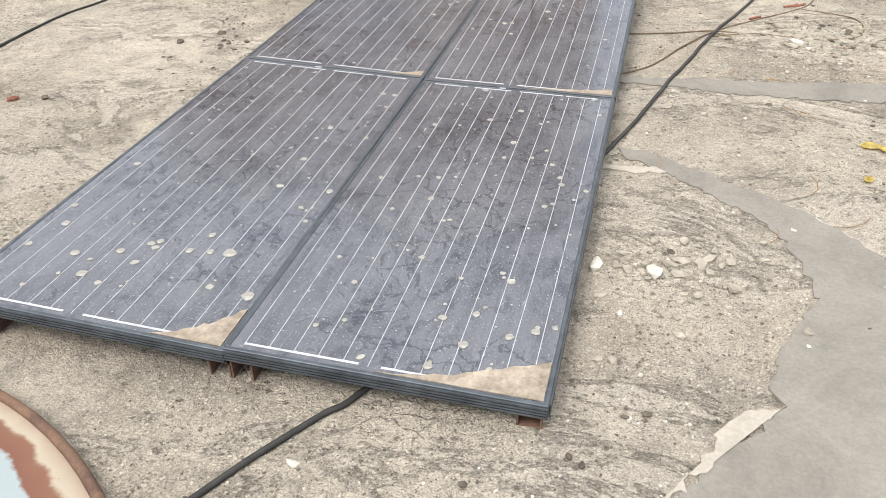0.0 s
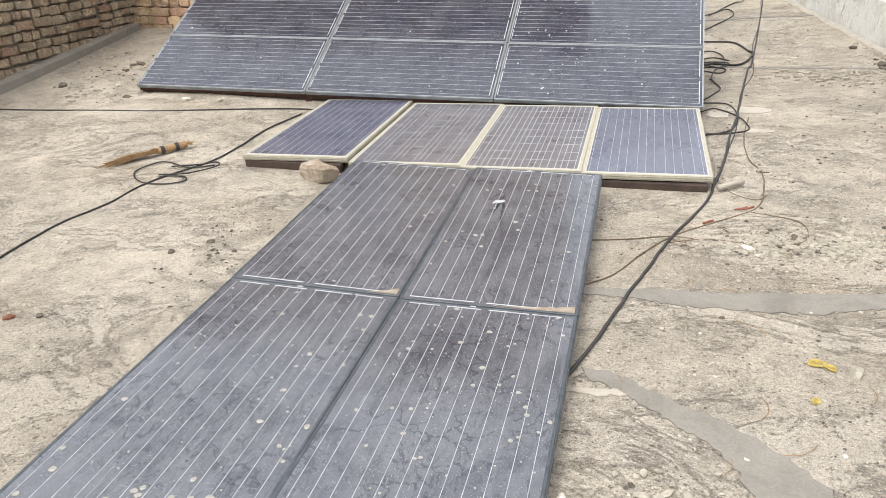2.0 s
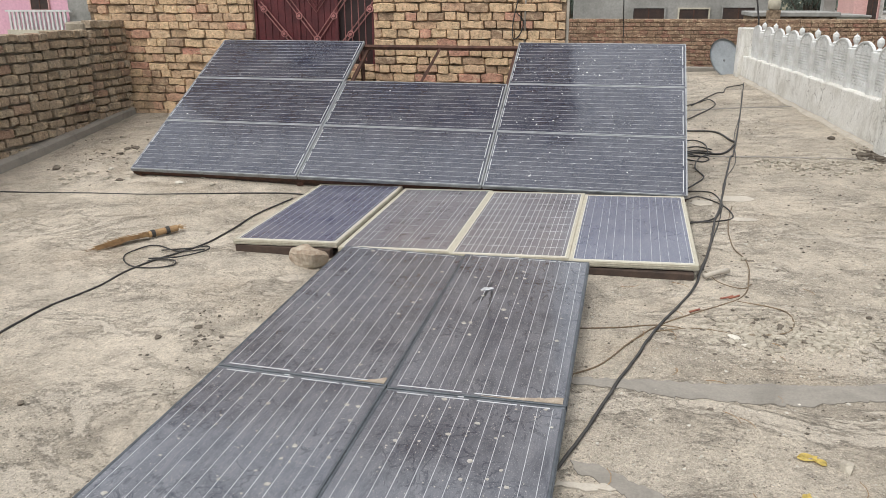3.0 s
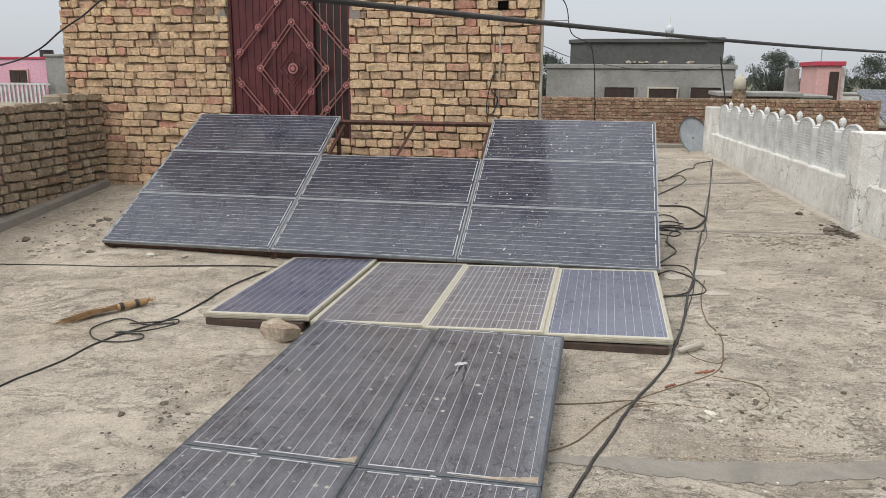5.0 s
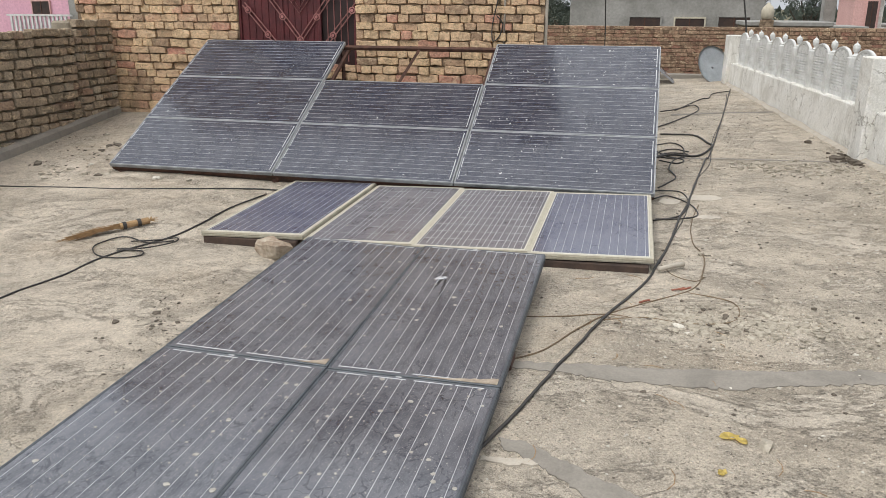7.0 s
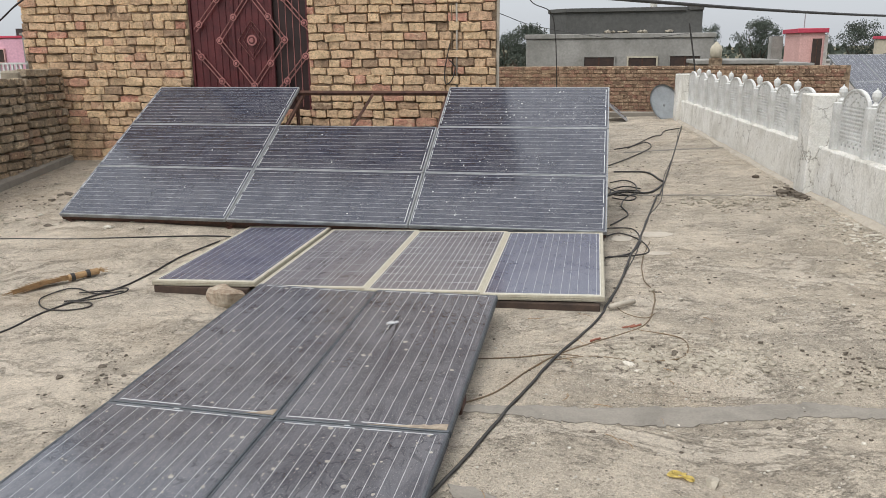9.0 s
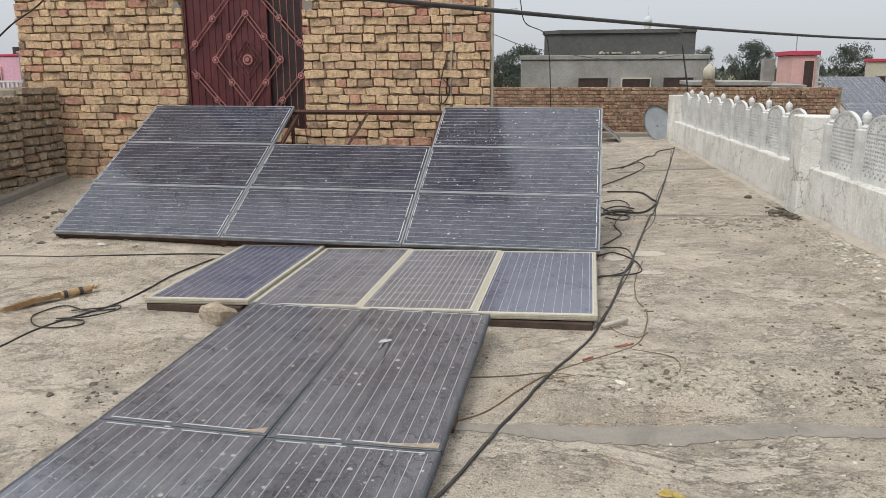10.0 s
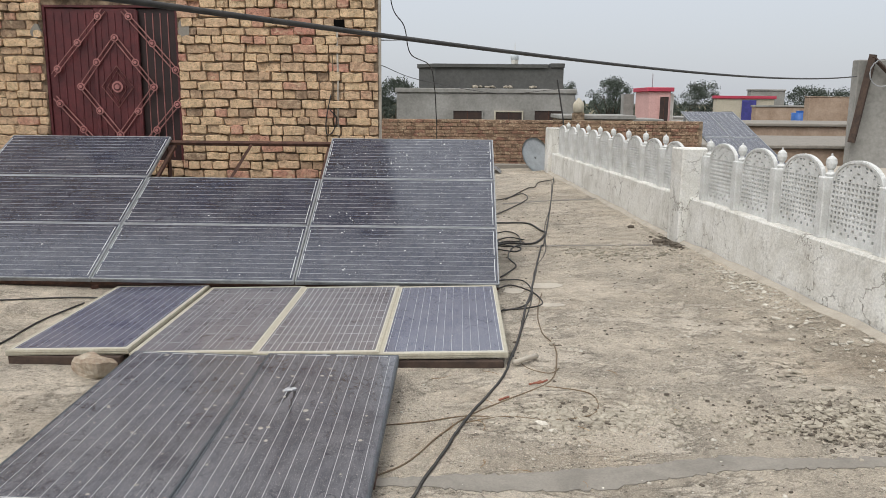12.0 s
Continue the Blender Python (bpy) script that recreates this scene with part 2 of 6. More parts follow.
M["frame_black"] = worn("black_anodised", (0.115, 0.13, 0.145), (0.055, 0.062, 0.07), 9, 0.42, 0.35, 0.08)
M["frame_grey"] = worn("grey_anodised", (0.42, 0.43, 0.44), (0.26, 0.27, 0.28), 9, 0.45, 0.3, 0.08)
M["frame_cream"] = worn("yellowed_frame", (0.49, 0.455, 0.365), (0.37, 0.335, 0.255), 12, 0.6, 0.0, 0.1)
M["cream_strip"] = worn("cream_margin", (0.60, 0.58, 0.50), (0.48, 0.45, 0.37), 8, 0.45, 0, 0.08)
M["ribbon"] = worn("silver_ribbon", (0.56, 0.57, 0.58), (0.30, 0.31, 0.33), 16, 0.45, 0.0, 0.05)
M["bus"] = worn("white_bus", (0.62, 0.63, 0.64), (0.36, 0.36, 0.37), 20, 0.4, 0.0, 0.05)
M["mud"] = worn("dried_mud", (0.47, 0.40, 0.315), (0.24, 0.195, 0.15), 24, 0.95, 0, 0.5, 120, 0.1)
M["dropping"] = worn("dried_dropping", (0.44, 0.42, 0.375), (0.27, 0.255, 0.225), 18, 0.95, 0, 0.3, 90, 0.1)
M["rust"] = worn("rusty_steel", (0.135, 0.068, 0.048), (0.06, 0.034, 0.026), 14, 0.75, 0.3, 0.3, 120)
M["rust_pale"] = worn("rusted_rim", (0.22, 0.13, 0.085), (0.10, 0.06, 0.045), 14, 0.85, 0.2, 0.4, 120)
M["wood_dark"] = worn("dark_wood", (0.085, 0.055, 0.04), (0.04, 0.028, 0.022), 10, 0.85, 0, 0.3, 90)
M["black_cable"] = worn("black_cable", (0.022, 0.021, 0.02), (0.05, 0.045, 0.04), 14, 0.6, 0, 0.1)
M["tan_wire"] = worn("tan_wire", (0.20, 0.145, 0.085), (0.13, 0.09, 0.055), 30, 0.75, 0, 0.1)
# tan is the mortar itself; the dark tone paints in shade of the joints
M["mortar"] = worn("mortar", (0.42, 0.315, 0.215), (0.10, 0.072, 0.05), 9, 0.95, 0, 0.6, 80, 0.1)
M["mud_mortar"] = worn("mud_mortar", (0.36, 0.32, 0.25), (0.22, 0.185, 0.14), 7, 0.96, 0, 0.9, 45, 0.1)
M["brick"] = brickwork("brick_piece", False)
M["brick_far"] = brickwork("brick_mass", True)
def whitewash():
    m = Mat("whitewash", 0.92, spec=0.2)
    c = m.ramp(m.noise(2.4, 8, 0.7, dist=0.6), (0.34, (0.56, 0.54, 0.485)), (0.5, (0.70, 0.685, 0.635)), (0.66, (0.78, 0.77, 0.73)))
    runs = m.noise(1.0, 8, 0.75, vec=m.mapped((7, 7, 1.1)), dist=0.5)
    c = m.mix(m.ramp(runs, (0.54, 0.0), (0.64, 0.45)), c, (0.40, 0.375, 0.32))
    bare = m.noise(5.5, 9, 0.72, dist=0.7)
    c = m.mix(m.ramp(bare, (0.60, 0.0), (0.625, 0.6)), c, (0.43, 0.41, 0.37))
    v = m.n.new("ShaderNodeTexVoronoi")
    v.feature = "DISTANCE_TO_EDGE"
    v.inputs["Scale"].default_value = 5.0
    m.l.new(m.mix(0.2, m.tc.outputs["Object"], m.noise(5, 5, 0.7, out=1)), v.inputs["Vector"])
    crack = m.math("MULTIPLY", m.ramp(v.outputs["Distance"], (0.008, 0.8), (0.022, 0.0)), m.ramp(m.noise(2.2, 4), (0.50, 0.0), (0.58, 1.0)))
    c = m.mix(crack, c, (0.26, 0.24, 0.20))
    c = m.mix(1.0, c, m.ramp(m.noise(60, 5, 0.75), (0.36, 0.80), (0.6, 1.06)), "MULTIPLY")
    m.color(c)
    m.bump(m.math("SUBTRACT", m.math("ADD", m.noise(40, 6, 0.75), m.math("MULTIPLY", m.noise(7, 5), 1.5)), crack), 0.7, 0.012)
    return m.m


M["whitewash"] = whitewash()
M["slatwhite"] = worn("white_precast", (0.74, 0.745, 0.725), (0.54, 0.54, 0.515), 5, 0.85, 0, 0.2, 70, 0.2)
M["door_red"] = worn("maroon_paint", (0.128, 0.029, 0.031), (0.07, 0.018, 0.02), 5, 0.42, 0.0, 0.1)
M["door_dark"] = worn("dark_maroon", (0.035, 0.016, 0.015), (0.02, 0.011, 0.010), 5, 0.5, 0, 0.1)
M["door_rosette"] = worn("pink_red_rosette", (0.46, 0.21, 0.19), (0.32, 0.13, 0.12), 12, 0.5, 0, 0.1)
M["door_trim"] = worn("faded_maroon_trim", (0.34, 0.15, 0.135), (0.22, 0.09, 0.08), 8, 0.5, 0, 0.1)


# ---- mesh helpers ----
def thing(name, m, label, category, group="", kind=""):
    e = new(name)
    e.matrix_world = m if isinstance(m, Matrix) else pose(*m)
    return tagged(e, label, category, group, kind)


def part(name, bm, mat, parent=None, label="", smooth=False):
    me = bpy.data.meshes.new(name)
    bm.to_mesh(me)
    bm.free()
    if smooth:
        for p in me.polygons:
            p.use_smooth = True
    me.materials.append(M[mat] if isinstance(mat, str) else mat)
    ob = new(name, me)
    if parent is not None:
        ob.parent = parent
    return tagged(ob, label)


def box(bm, c, s, m=None, bevel=0.0):
    """A box with centre c and size s, put through m."""
    r = bmesh.ops.create_cube(bm, size=1, matrix=(m or Matrix()) @ Matrix.LocRotScale(c, None, s))
    if bevel:
        bmesh.ops.bevel(bm, geom=[e for e in {e for v in r["verts"] for e in v.link_edges}], offset=bevel, segments=1, affect="EDGES")
    return bm


def one_box(c, s, bevel=0.0, m=None):
    return box(bmesh.new(), c, s, m, bevel)


def prism(bm, pts, z0, z1, m=None):
    """An upright prism over the outline pts."""
    m = m or Matrix()
    lo = [bm.verts.new(m @ Vector((x, y, z0))) for x, y in pts]
    hi = [bm.verts.new(m @ Vector((x, y, z1))) for x, y in pts]
    n = len(pts)
    bm.faces.new(lo[::-1])
    bm.faces.new(hi)
    for i in range(n):
        bm.faces.new((lo[i], lo[(i + 1) % n], hi[(i + 1) % n], hi[i]))
    return bm


def tube(bm, pts, r, sides=8, m=None, r_end=None):
    """A tube along pts."""
    m = m or Matrix()
    pts = [Vector(p) for p in pts]
    rings = []
    for i, p in enumerate(pts):
        d = (pts[min(i + 1, len(pts) - 1)] - pts[max(i - 1, 0)]).normalized()
        a = d.cross(Vector((0, 0, 1)))
        a = a.normalized() if a.length > 1e-4 else Vector((1, 0, 0))
        b = d.cross(a)
        rr = r if r_end is None else r + (r_end - r) * i / (len(pts) - 1)
        rings.append([bm.verts.new(m @ (p + rr * (math.cos(k * math.tau / sides) * a + math.sin(k * math.tau / sides) * b))) for k in range(sides)])
    for u, v in zip(rings, rings[1:]):
        for k in range(sides):
            bm.faces.new((u[k], u[(k + 1) % sides], v[(k + 1) % sides], v[k]))
    bm.faces.new(rings[0][::-1])
    bm.faces.new(rings[-1])
    bmesh.ops.recalc_face_normals(bm, faces=bm.faces)
    return bm


def spline(pts, n=8):
    """A smooth run of points through pts (Catmull-Rom)."""
    p = [Vector(q) for q in pts]
    p = [2 * p[0] - p[1]] + p + [2 * p[-1] - p[-2]]
    out = []
    for i in range(1, len(p) - 2):
        for k in range(n):
            t = k / n
            out.append(0.5 * (2 * p[i] + (p[i + 1] - p[i - 1]) * t + (2 * p[i - 1] - 5 * p[i] + 4 * p[i + 1] - p[i + 2]) * t * t
                              + (3 * p[i] - p[i - 1] - 3 * p[i + 1] + p[i + 2]) * t ** 3))
    return out + [p[-2]]


def smooth(t):
    t = min(max(t, 0.0), 1.0)
    return t * t * (3 - 2 * t)


def gz(x, y):
    """Height of the roof slab: a cross fall, rising to the rear corner by the stair house."""
    b = 0.42 * min(max((y - 1) / 4.45, 0.0), 1.0) ** 1.3 * smooth((-x - 0.3) / 3.5)
    return 0.035 * x - 0.02 + b + 0.018 * max(y - 5.5, 0.0) * smooth((x + 1) / 2)


# ---- roof slab ----
def roof_slab():
    bm = bmesh.new()
    xs = [-7.5 + 0.15 * i for i in range(75)]
    ys = [-6.0 + 0.15 * i for i in range(126)]
    v = [[bm.verts.new((x, y, gz(x, y) + 0.006 * noise.noise((x * 0.9, y * 0.9, 0)) + 0.003 * noise.noise((x * 4, y * 4, 2)))) for y in ys] for x in xs]
    for i in range(len(xs) - 1):
        for j in range(len(ys) - 1):
            bm.faces.new((v[i][j], v[i + 1][j], v[i + 1][j + 1], v[i][j + 1]))
    ob = part("roof_floor", bm, "concrete", None, smooth=True)
    tagged(ob, "weathered grey-tan concrete roof slab with stains and exposed aggregate", "floor", kind="structure")


roof_slab()

# ---- solar panels ----
W, L = 0.67, 1.485


def dropping_outline(r, rnd):
    n = 9
    return [(r * (0.7 + 0.5 * rnd.random()) * math.cos(k * math.tau / n), r * (0.7 + 0.5 * rnd.random()) * math.sin(k * math.tau / n)) for k in range(n)]


def solar_panel(name, m, label, look_of, seed, drops=30, mud=(), group="", side=(0.036, 4)):
    """A framed panel, x across its width, y along its length, its top at z = 0. look_of: (glass, frame, ribbons, cross lines)."""
    rnd = random.Random(seed)
    glass, frame, ribbons, cross = look_of
    wide = len(ribbons) > 14
    th, ridges = side
    p = thing(name, m, label, "solar panel", group)
    part("cell_glass", one_box((W / 2, L / 2, -0.006), (W - 0.02, L - 0.02, 0.008)), glass, p, "dusty dark glass over the cells")
    fw = {"frame_black": 0.010, "frame_grey": 0.008}.get(frame, 0.017)
    for c, s in (((W / 2, fw / 2, -th / 2), (W, fw, th)), ((W / 2, L - fw / 2, -th / 2), (W, fw, th)),
                 ((fw / 2, L / 2, -th / 2), (fw, L - 2 * fw, th)), ((W - fw / 2, L / 2, -th / 2), (fw, L - 2 * fw, th))):
        bm = one_box(c, s, 0.0015)
        for k in range(ridges):
            z = -th * (k + 1) / (ridges + 1)
            if s[0] > s[1]:
                dy = -fw / 2 - 0.001 if c[1] < L / 2 else fw / 2 + 0.001
                box(bm, (c[0], c[1] + dy, z), (s[0], 0.005, 0.0045))
            else:
                dx = -fw / 2 - 0.001 if c[0] < W / 2 else fw / 2 + 0.001
                box(bm, (c[0] + dx, c[1], z), (0.005, s[1], 0.0045))
        part("frame_rail", bm, frame, p)
    x0, x1, y0, y1 = 0.036, W - 0.042, 0.026, L - 0.018
    me = None
    for x in ribbons:
        if me is None:
            r0 = part("ribbon", one_box((0, L / 2, -0.0018), (0.0026 if wide else 0.0019, y1 - y0, 0.0008)), "bus" if wide else "ribbon", p)
            me = r0.data
        else:
            r0 = new("ribbon", me)
            r0.parent = p
        r0.location = (x0 + (x1 - x0) * x, 0, 0)
    if frame == "frame_cream":
        # pale backing sheet showing as a margin round the cells
        for c, s in (((W / 2, 0.027, -0.0015), (W - 0.034, 0.020, 0.001)), ((W / 2, L - 0.022, -0.0015), (W - 0.034, 0.010, 0.001)),
                     ((0.021, L / 2, -0.0015), (0.007, L - 0.066, 0.001)), ((W - 0.021, L / 2, -0.0015), (0.007, L - 0.066, 0.001))):
            part("margin", one_box(c, s), "cream_strip", p, "cream margin round the cells")
    if cross:
        for k in range(cross + 1):
            part("cell_gap", one_box(((x0 + x1) / 2, y0 + (y1 - y0) * k / cross, -0.0019), (x1 - x0, 0.0036 if wide else 0.0014, 0.0008)), "bus" if wide else "ribbon", p)
    for y, cuts in ((y0, ((0.0, 0.42), (0.5, 1.0))), (y1, ((0.02, 0.22), (0.26, 0.48), (0.53, 0.78), (0.8, 0.98)))):
        for a, b in cuts:
            part("bus_strip", one_box((x0 + (x1 - x0) * (a + b) / 2, y, -0.0017), ((x1 - x0) * (b - a), 0.006, 0.0009)), "bus", p, "white end strip")
    if frame == "frame_black":
        part("clip", one_box((W * 0.43, L - 0.006, 0.0006), (0.022, 0.008, 0.0012)), "bus", p, "small white clip on the frame")
    bm = bmesh.new()
    for k in range(max(drops, 1)):
        r = 0.0014 + 0.009 * rnd.random() ** 5 if frame == "frame_black" else 0.0024 + 0.0045 * rnd.random() ** 3
        a = Matrix.Translation((0.03 + rnd.random() * (W - 0.06), 0.03 + rnd.random() * (L - 0.06), -0.002)) @ Matrix.Rotation(rnd.random() * 6, 4, "Z")
        prism(bm, dropping_outline(r, rnd), 0, 0.0012 + 0.0008 * rnd.random(), a)
    tagged(part("dried_droppings", bm, "slatwhite" if frame == "frame_grey" else "dropping", p, "pale dried bird droppings"), kind="stuff")
    for x, y, sx, sy in mud:
        # a thin wedge of mud in a corner: out along the edge sx, up the side sy
        bm = bmesh.new()
        pts = [(x, y)]
        n = 14
        for k in range(n + 1):
            t = k / n
            pts.append((x + sx * (1 - t) * (1 + 0.06 * rnd.uniform(-1, 1)), y + sy * (t ** 1.6) * (1 + 0.12 * rnd.uniform(-1, 1))))
        if sx * sy < 0:
            pts = pts[::-1]
        prism(bm, pts, -0.002, 0.0006 - 0.0005)
        part("mud_corner", bm, "mud", p, "tan dried mud in the corner")
    return p


TWELVE = [k / 11 for k in range(12)]
BLACK = ("glass_black", "frame_black", TWELVE, 0)
front = "black panels laid flat"
FLAT = []
for i, (x, y, z, rx, ry, seed, mud) in enumerate((
        (-W, -L - 0.002, 0.045, 0.2, 0.0, 11, [(W - 0.012, 0.012, -0.33, 0.11)]),
        (-2 * W - 0.024, -L - 0.001, 0.050, 0.8, 1.2, 12, [(W - 0.012, 0.012, -0.16, 0.13)]),
        (-W, 0.004, 0.051, 2.2, 0.0, 13, [(W - 0.012, 0.012, -0.30, 0.045)]),
        (-2 * W - 0.024, 0.006, 0.071, 1.5, 1.2, 14, [(W - 0.012, 0.012, -0.12, 0.05)]))):
    flat = solar_panel("solar_panel", pose(x, y, z, rx, ry) @ Matrix.Diagonal((1.033 if i % 2 else 1.0, 1, 1, 1)), "black-framed solar panel laid flat, speckled with dust and bird droppings", BLACK, seed, (230, 210, 90, 100)[i], mud, front)
    FLAT.append(flat)
# the larger droppings, each where it lies
rnd = random.Random(303)
for k, x, y, r in ((1, -1.113, -1.331, 0.017), (1, -1.182, -1.262, 0.014), (1, -1.082, -1.226, 0.012), (1, -1.012, -1.164, 0.012), (1, -0.824, -1.165, 0.023), (1, -0.922, -1.18, 0.013), (1, -0.87, -1.172, 0.012),
                   (0, -0.193, -1.249, 0.012), (0, -0.059, -1.278, 0.013), (0, -0.196, -1.354, 0.015), (0, -0.11, -1.306, 0.013), (0, -0.021, -1.255, 0.009), (0, -0.515, -1.37, 0.008), (0, -0.461, -1.339, 0.008),
                   (0, -0.249, -1.435, 0.012), (1, -0.902, -1.104, 0.012), (1, -0.842, -0.456, 0.014), (1, -0.70, -0.825, 0.014), (0, -0.022, -0.656, 0.010), (1, -0.705, -1.304, 0.020), (1, -1.285, -1.156, 0.016),
                   (2, -0.35, 0.798, 0.016), (2, -0.50, 0.62, 0.014), (2, -0.47, 0.63, 0.012), (3, -0.78, 0.80, 0.012), (3, -1.0, 0.55, 0.010)):
    bm = bmesh.new()
    prism(bm, dropping_outline(r * 0.8, rnd), 0.0, 0.0022)
    ob = part("dropping", bm, "dropping", FLAT[k], "pale dried bird dropping")
    ob.location = FLAT[k].matrix_world.inverted() @ Vector((x, y, 0.05))
    ob.location.z = -0.0021
# a splash with dark runs
M["dark_stain"] = worn("dark_stain", (0.012, 0.013, 0.016), (0.022, 0.022, 0.024), 12, 0.5, 0, 0.1)
for x, y, r in ((-0.469, 1.023, 0.020), (-0.45, 1.035, 0.013), (-0.485, 1.01, 0.010)):
    bm = prism(bmesh.new(), dropping_outline(r, rnd), 0.0, 0.003)
    ob = part("dropping", bm, "bus", FLAT[2], "white splash of bird dropping")
    ob.location = FLAT[2].matrix_world.inverted() @ Vector((x, y, 0.08))
    ob.location.z = -0.0019
for x0, y0, x1, y1, w in ((-0.47, 1.03, -0.52, 1.06, 0.02), (-0.51, 1.05, -0.55, 1.03, 0.014), (-0.47, 1.05, -0.44, 1.14, 0.016), (-0.44, 1.14, -0.40, 1.17, 0.010), (-0.46, 1.01, -0.47, 0.87, 0.018), (-0.44, 1.01, -0.42, 0.80, 0.016), (-0.48, 0.93, -0.50, 0.82, 0.012), (-0.43, 0.85, -0.40, 0.70, 0.012), (-0.50, 1.08, -0.47, 1.18, 0.010)):
    n = 6
    side = []
    for t in [k / n for k in range(n + 1)]:
        side.append((x0 + (x1 - x0) * t + rnd.uniform(-1, 1) * 0.006, y0 + (y1 - y0) * t, w * (1 - 0.7 * t) * rnd.uniform(0.5, 1.0)))
    pts = [(x - q / 2, y) for x, y, q in side] + [(x + q / 2, y) for x, y, q in side[::-1]]
    if y1 > y0:
        pts = pts[::-1]
    inv = FLAT[2].matrix_world.inverted()
    pts = [(inv @ Vector((x, y, 0.08))).to_2d() for x, y in pts]
    part("stain", prism(bmesh.new(), [(p.x, p.y) for p in pts], -0.003, -0.00165), "dark_stain", FLAT[2], "dark dried run")

# four cream-framed panels behind them
quad = "cream-framed panels in a row"
a0 = -3.5
TRIPLE = [u / 4 + d for u in range(4) for d in (0.07, 0.125, 0.18)]
PAIR = [u / 4 + d for u in range(4) for d in (0.0, 0.075, 0.175)] + [1.0]
for i, (glass, rib, cross, dz, lab) in enumerate((
        ("glass_blue", TWELVE, 0, 0.012, "cream-framed solar panel with dark blue cells on dark timber"),
        ("glass_violet", TRIPLE, 9, 0.0, "cream-framed solar panel with dull violet-grey cells and silver lines"),
        ("glass_violet", TRIPLE + [0, 0.25, 0.5, 0.75, 1], 9, 0.002, "cream-framed solar panel with a pale grid between its cells"),
        ("glass_blue", PAIR, 0, 0.004, "cream-framed solar panel with blue-grey cells and clustered silver lines"))):
    u = (0.0, 0.715, 1.407, 2.10)[i]
    x, y = -2.215 + u * math.cos(radians(a0)), 1.775 + u * math.sin(radians(a0))
    solar_panel("solar_panel", pose(x, y, -0.005 + 0.0288 * u + dz, 0.8, -1.65, a0 + 3.4) @ Matrix.Diagonal((1.03, 1, 1, 1)), lab, (glass, "frame_cream", rib, cross), 30 + i, 9, (), quad, (0.032, 2))

# the raised array: three columns of three, the upper middle one missing
slope = math.degrees(math.atan2(0.955, 1.80))
array = "raised dark panels on a sloping rack"
base = pose(-3.885, 3.215, 0.095, slope, 0, -0.3)
for c in range(3):
    for r in range(3):
        if (c, r) == (1, 2):
            continue
        m = base @ pose(c * (L + 0.015) + L, r * (W + 0.010), 0, 0, 0, 90)
        solar_panel("solar_panel", m, "dark blue-black solar panel mounted lengthwise on the sloping rack", ("glass_tilt", "frame_grey", TWELVE, 0), 50 + 3 * c + r,
                    (60, 60, 130)[r] if c == 2 else 12, (), array)

# ---- stair house: brick wall with a steel door ----
WY = 5.45
XL, XR, ZT = -5.71, -0.49, 4.15
DX0, DX1, DZ0, DZ1 = -3.745, -2.43, 0.75, 2.275
building = thing("stair_house", (0, 0, 0), "unplastered yellow-brown brick stair house on the roof", "building", kind="structure")
bm = bmesh.new()
for x0, x1, z0, z1 in ((XL, DX0, -0.3, ZT), (DX1, XR, -0.3, ZT), (DX0, DX1, -0.3, DZ0), (DX0, DX1, DZ1, ZT)):
    box(bm, ((x0 + x1) / 2, WY + 0.115, (z0 + z1) / 2), (x1 - x0, 0.22, z1 - z0))
part("mortar_wall", bm, "mortar", building, "rough brown mortar between the bricks, joint shade painted into its dark tone")
bm = prism(bmesh.new(), [(XL + 0.05, WY + 0.23), (XR - 0.05, WY + 0.23), (XR - 1.1, 8.4), (XL + 0.3, 8.4)], -0.3, ZT)
part("rear_mass", bm, "mortar", building)
part("corner_strip", one_box((XR + 0.012, WY + 0.03, 1.9), (0.026, 0.05, 4.4), 0.004), "patch", building, "pale plaster strip on the corner")
for x, z, w, h in ((DX1 + 0.07, 2.06, 0.13, 0.19), (DX0 - 0.06, 2.02, 0.10, 0.13)):
    bm = bmesh.new()
    rnd = random.Random(int(z * 100))
    prism(bm, [(w * (0.5 + 0.12 * rnd.uniform(-1, 1)) * math.cos(k * math.tau / 12), h * (0.5 + 0.12 * rnd.uniform(-1, 1)) * math.sin(k * math.tau / 12)) for k in range(12)],
          0, 0.03, Matrix.Translation((x, WY + 0.004, z)) @ Matrix.Rotation(radians(90), 4, "X"))
    part("plaster_patch", bm, "screed", building, "grey mortar patch by the door")

# ---- door ----
door = thing("door_1", (0, WY + 0.02, 0), "closed maroon steel double door with diamond rods and rosettes", "door", kind="structure")
dw = DX1 - DX0
for c, s in ((((DX0 + 0.0125), 0.02, (DZ0 + DZ1) / 2), (0.025, 0.07, DZ1 - DZ0)), (((DX1 - 0.0125), 0.02, (DZ0 + DZ1) / 2), (0.025, 0.07, DZ1 - DZ0)),
             (((DX0 + DX1) / 2, 0.02, DZ1 - 0.0125), (dw - 0.05, 0.07, 0.025)), (((DX0 + DX1) / 2, 0.02, DZ0 + 0.0125), (dw - 0.05, 0.07, 0.025))):
    part("door_frame", one_box(c, s, 0.004), "door_red", door)


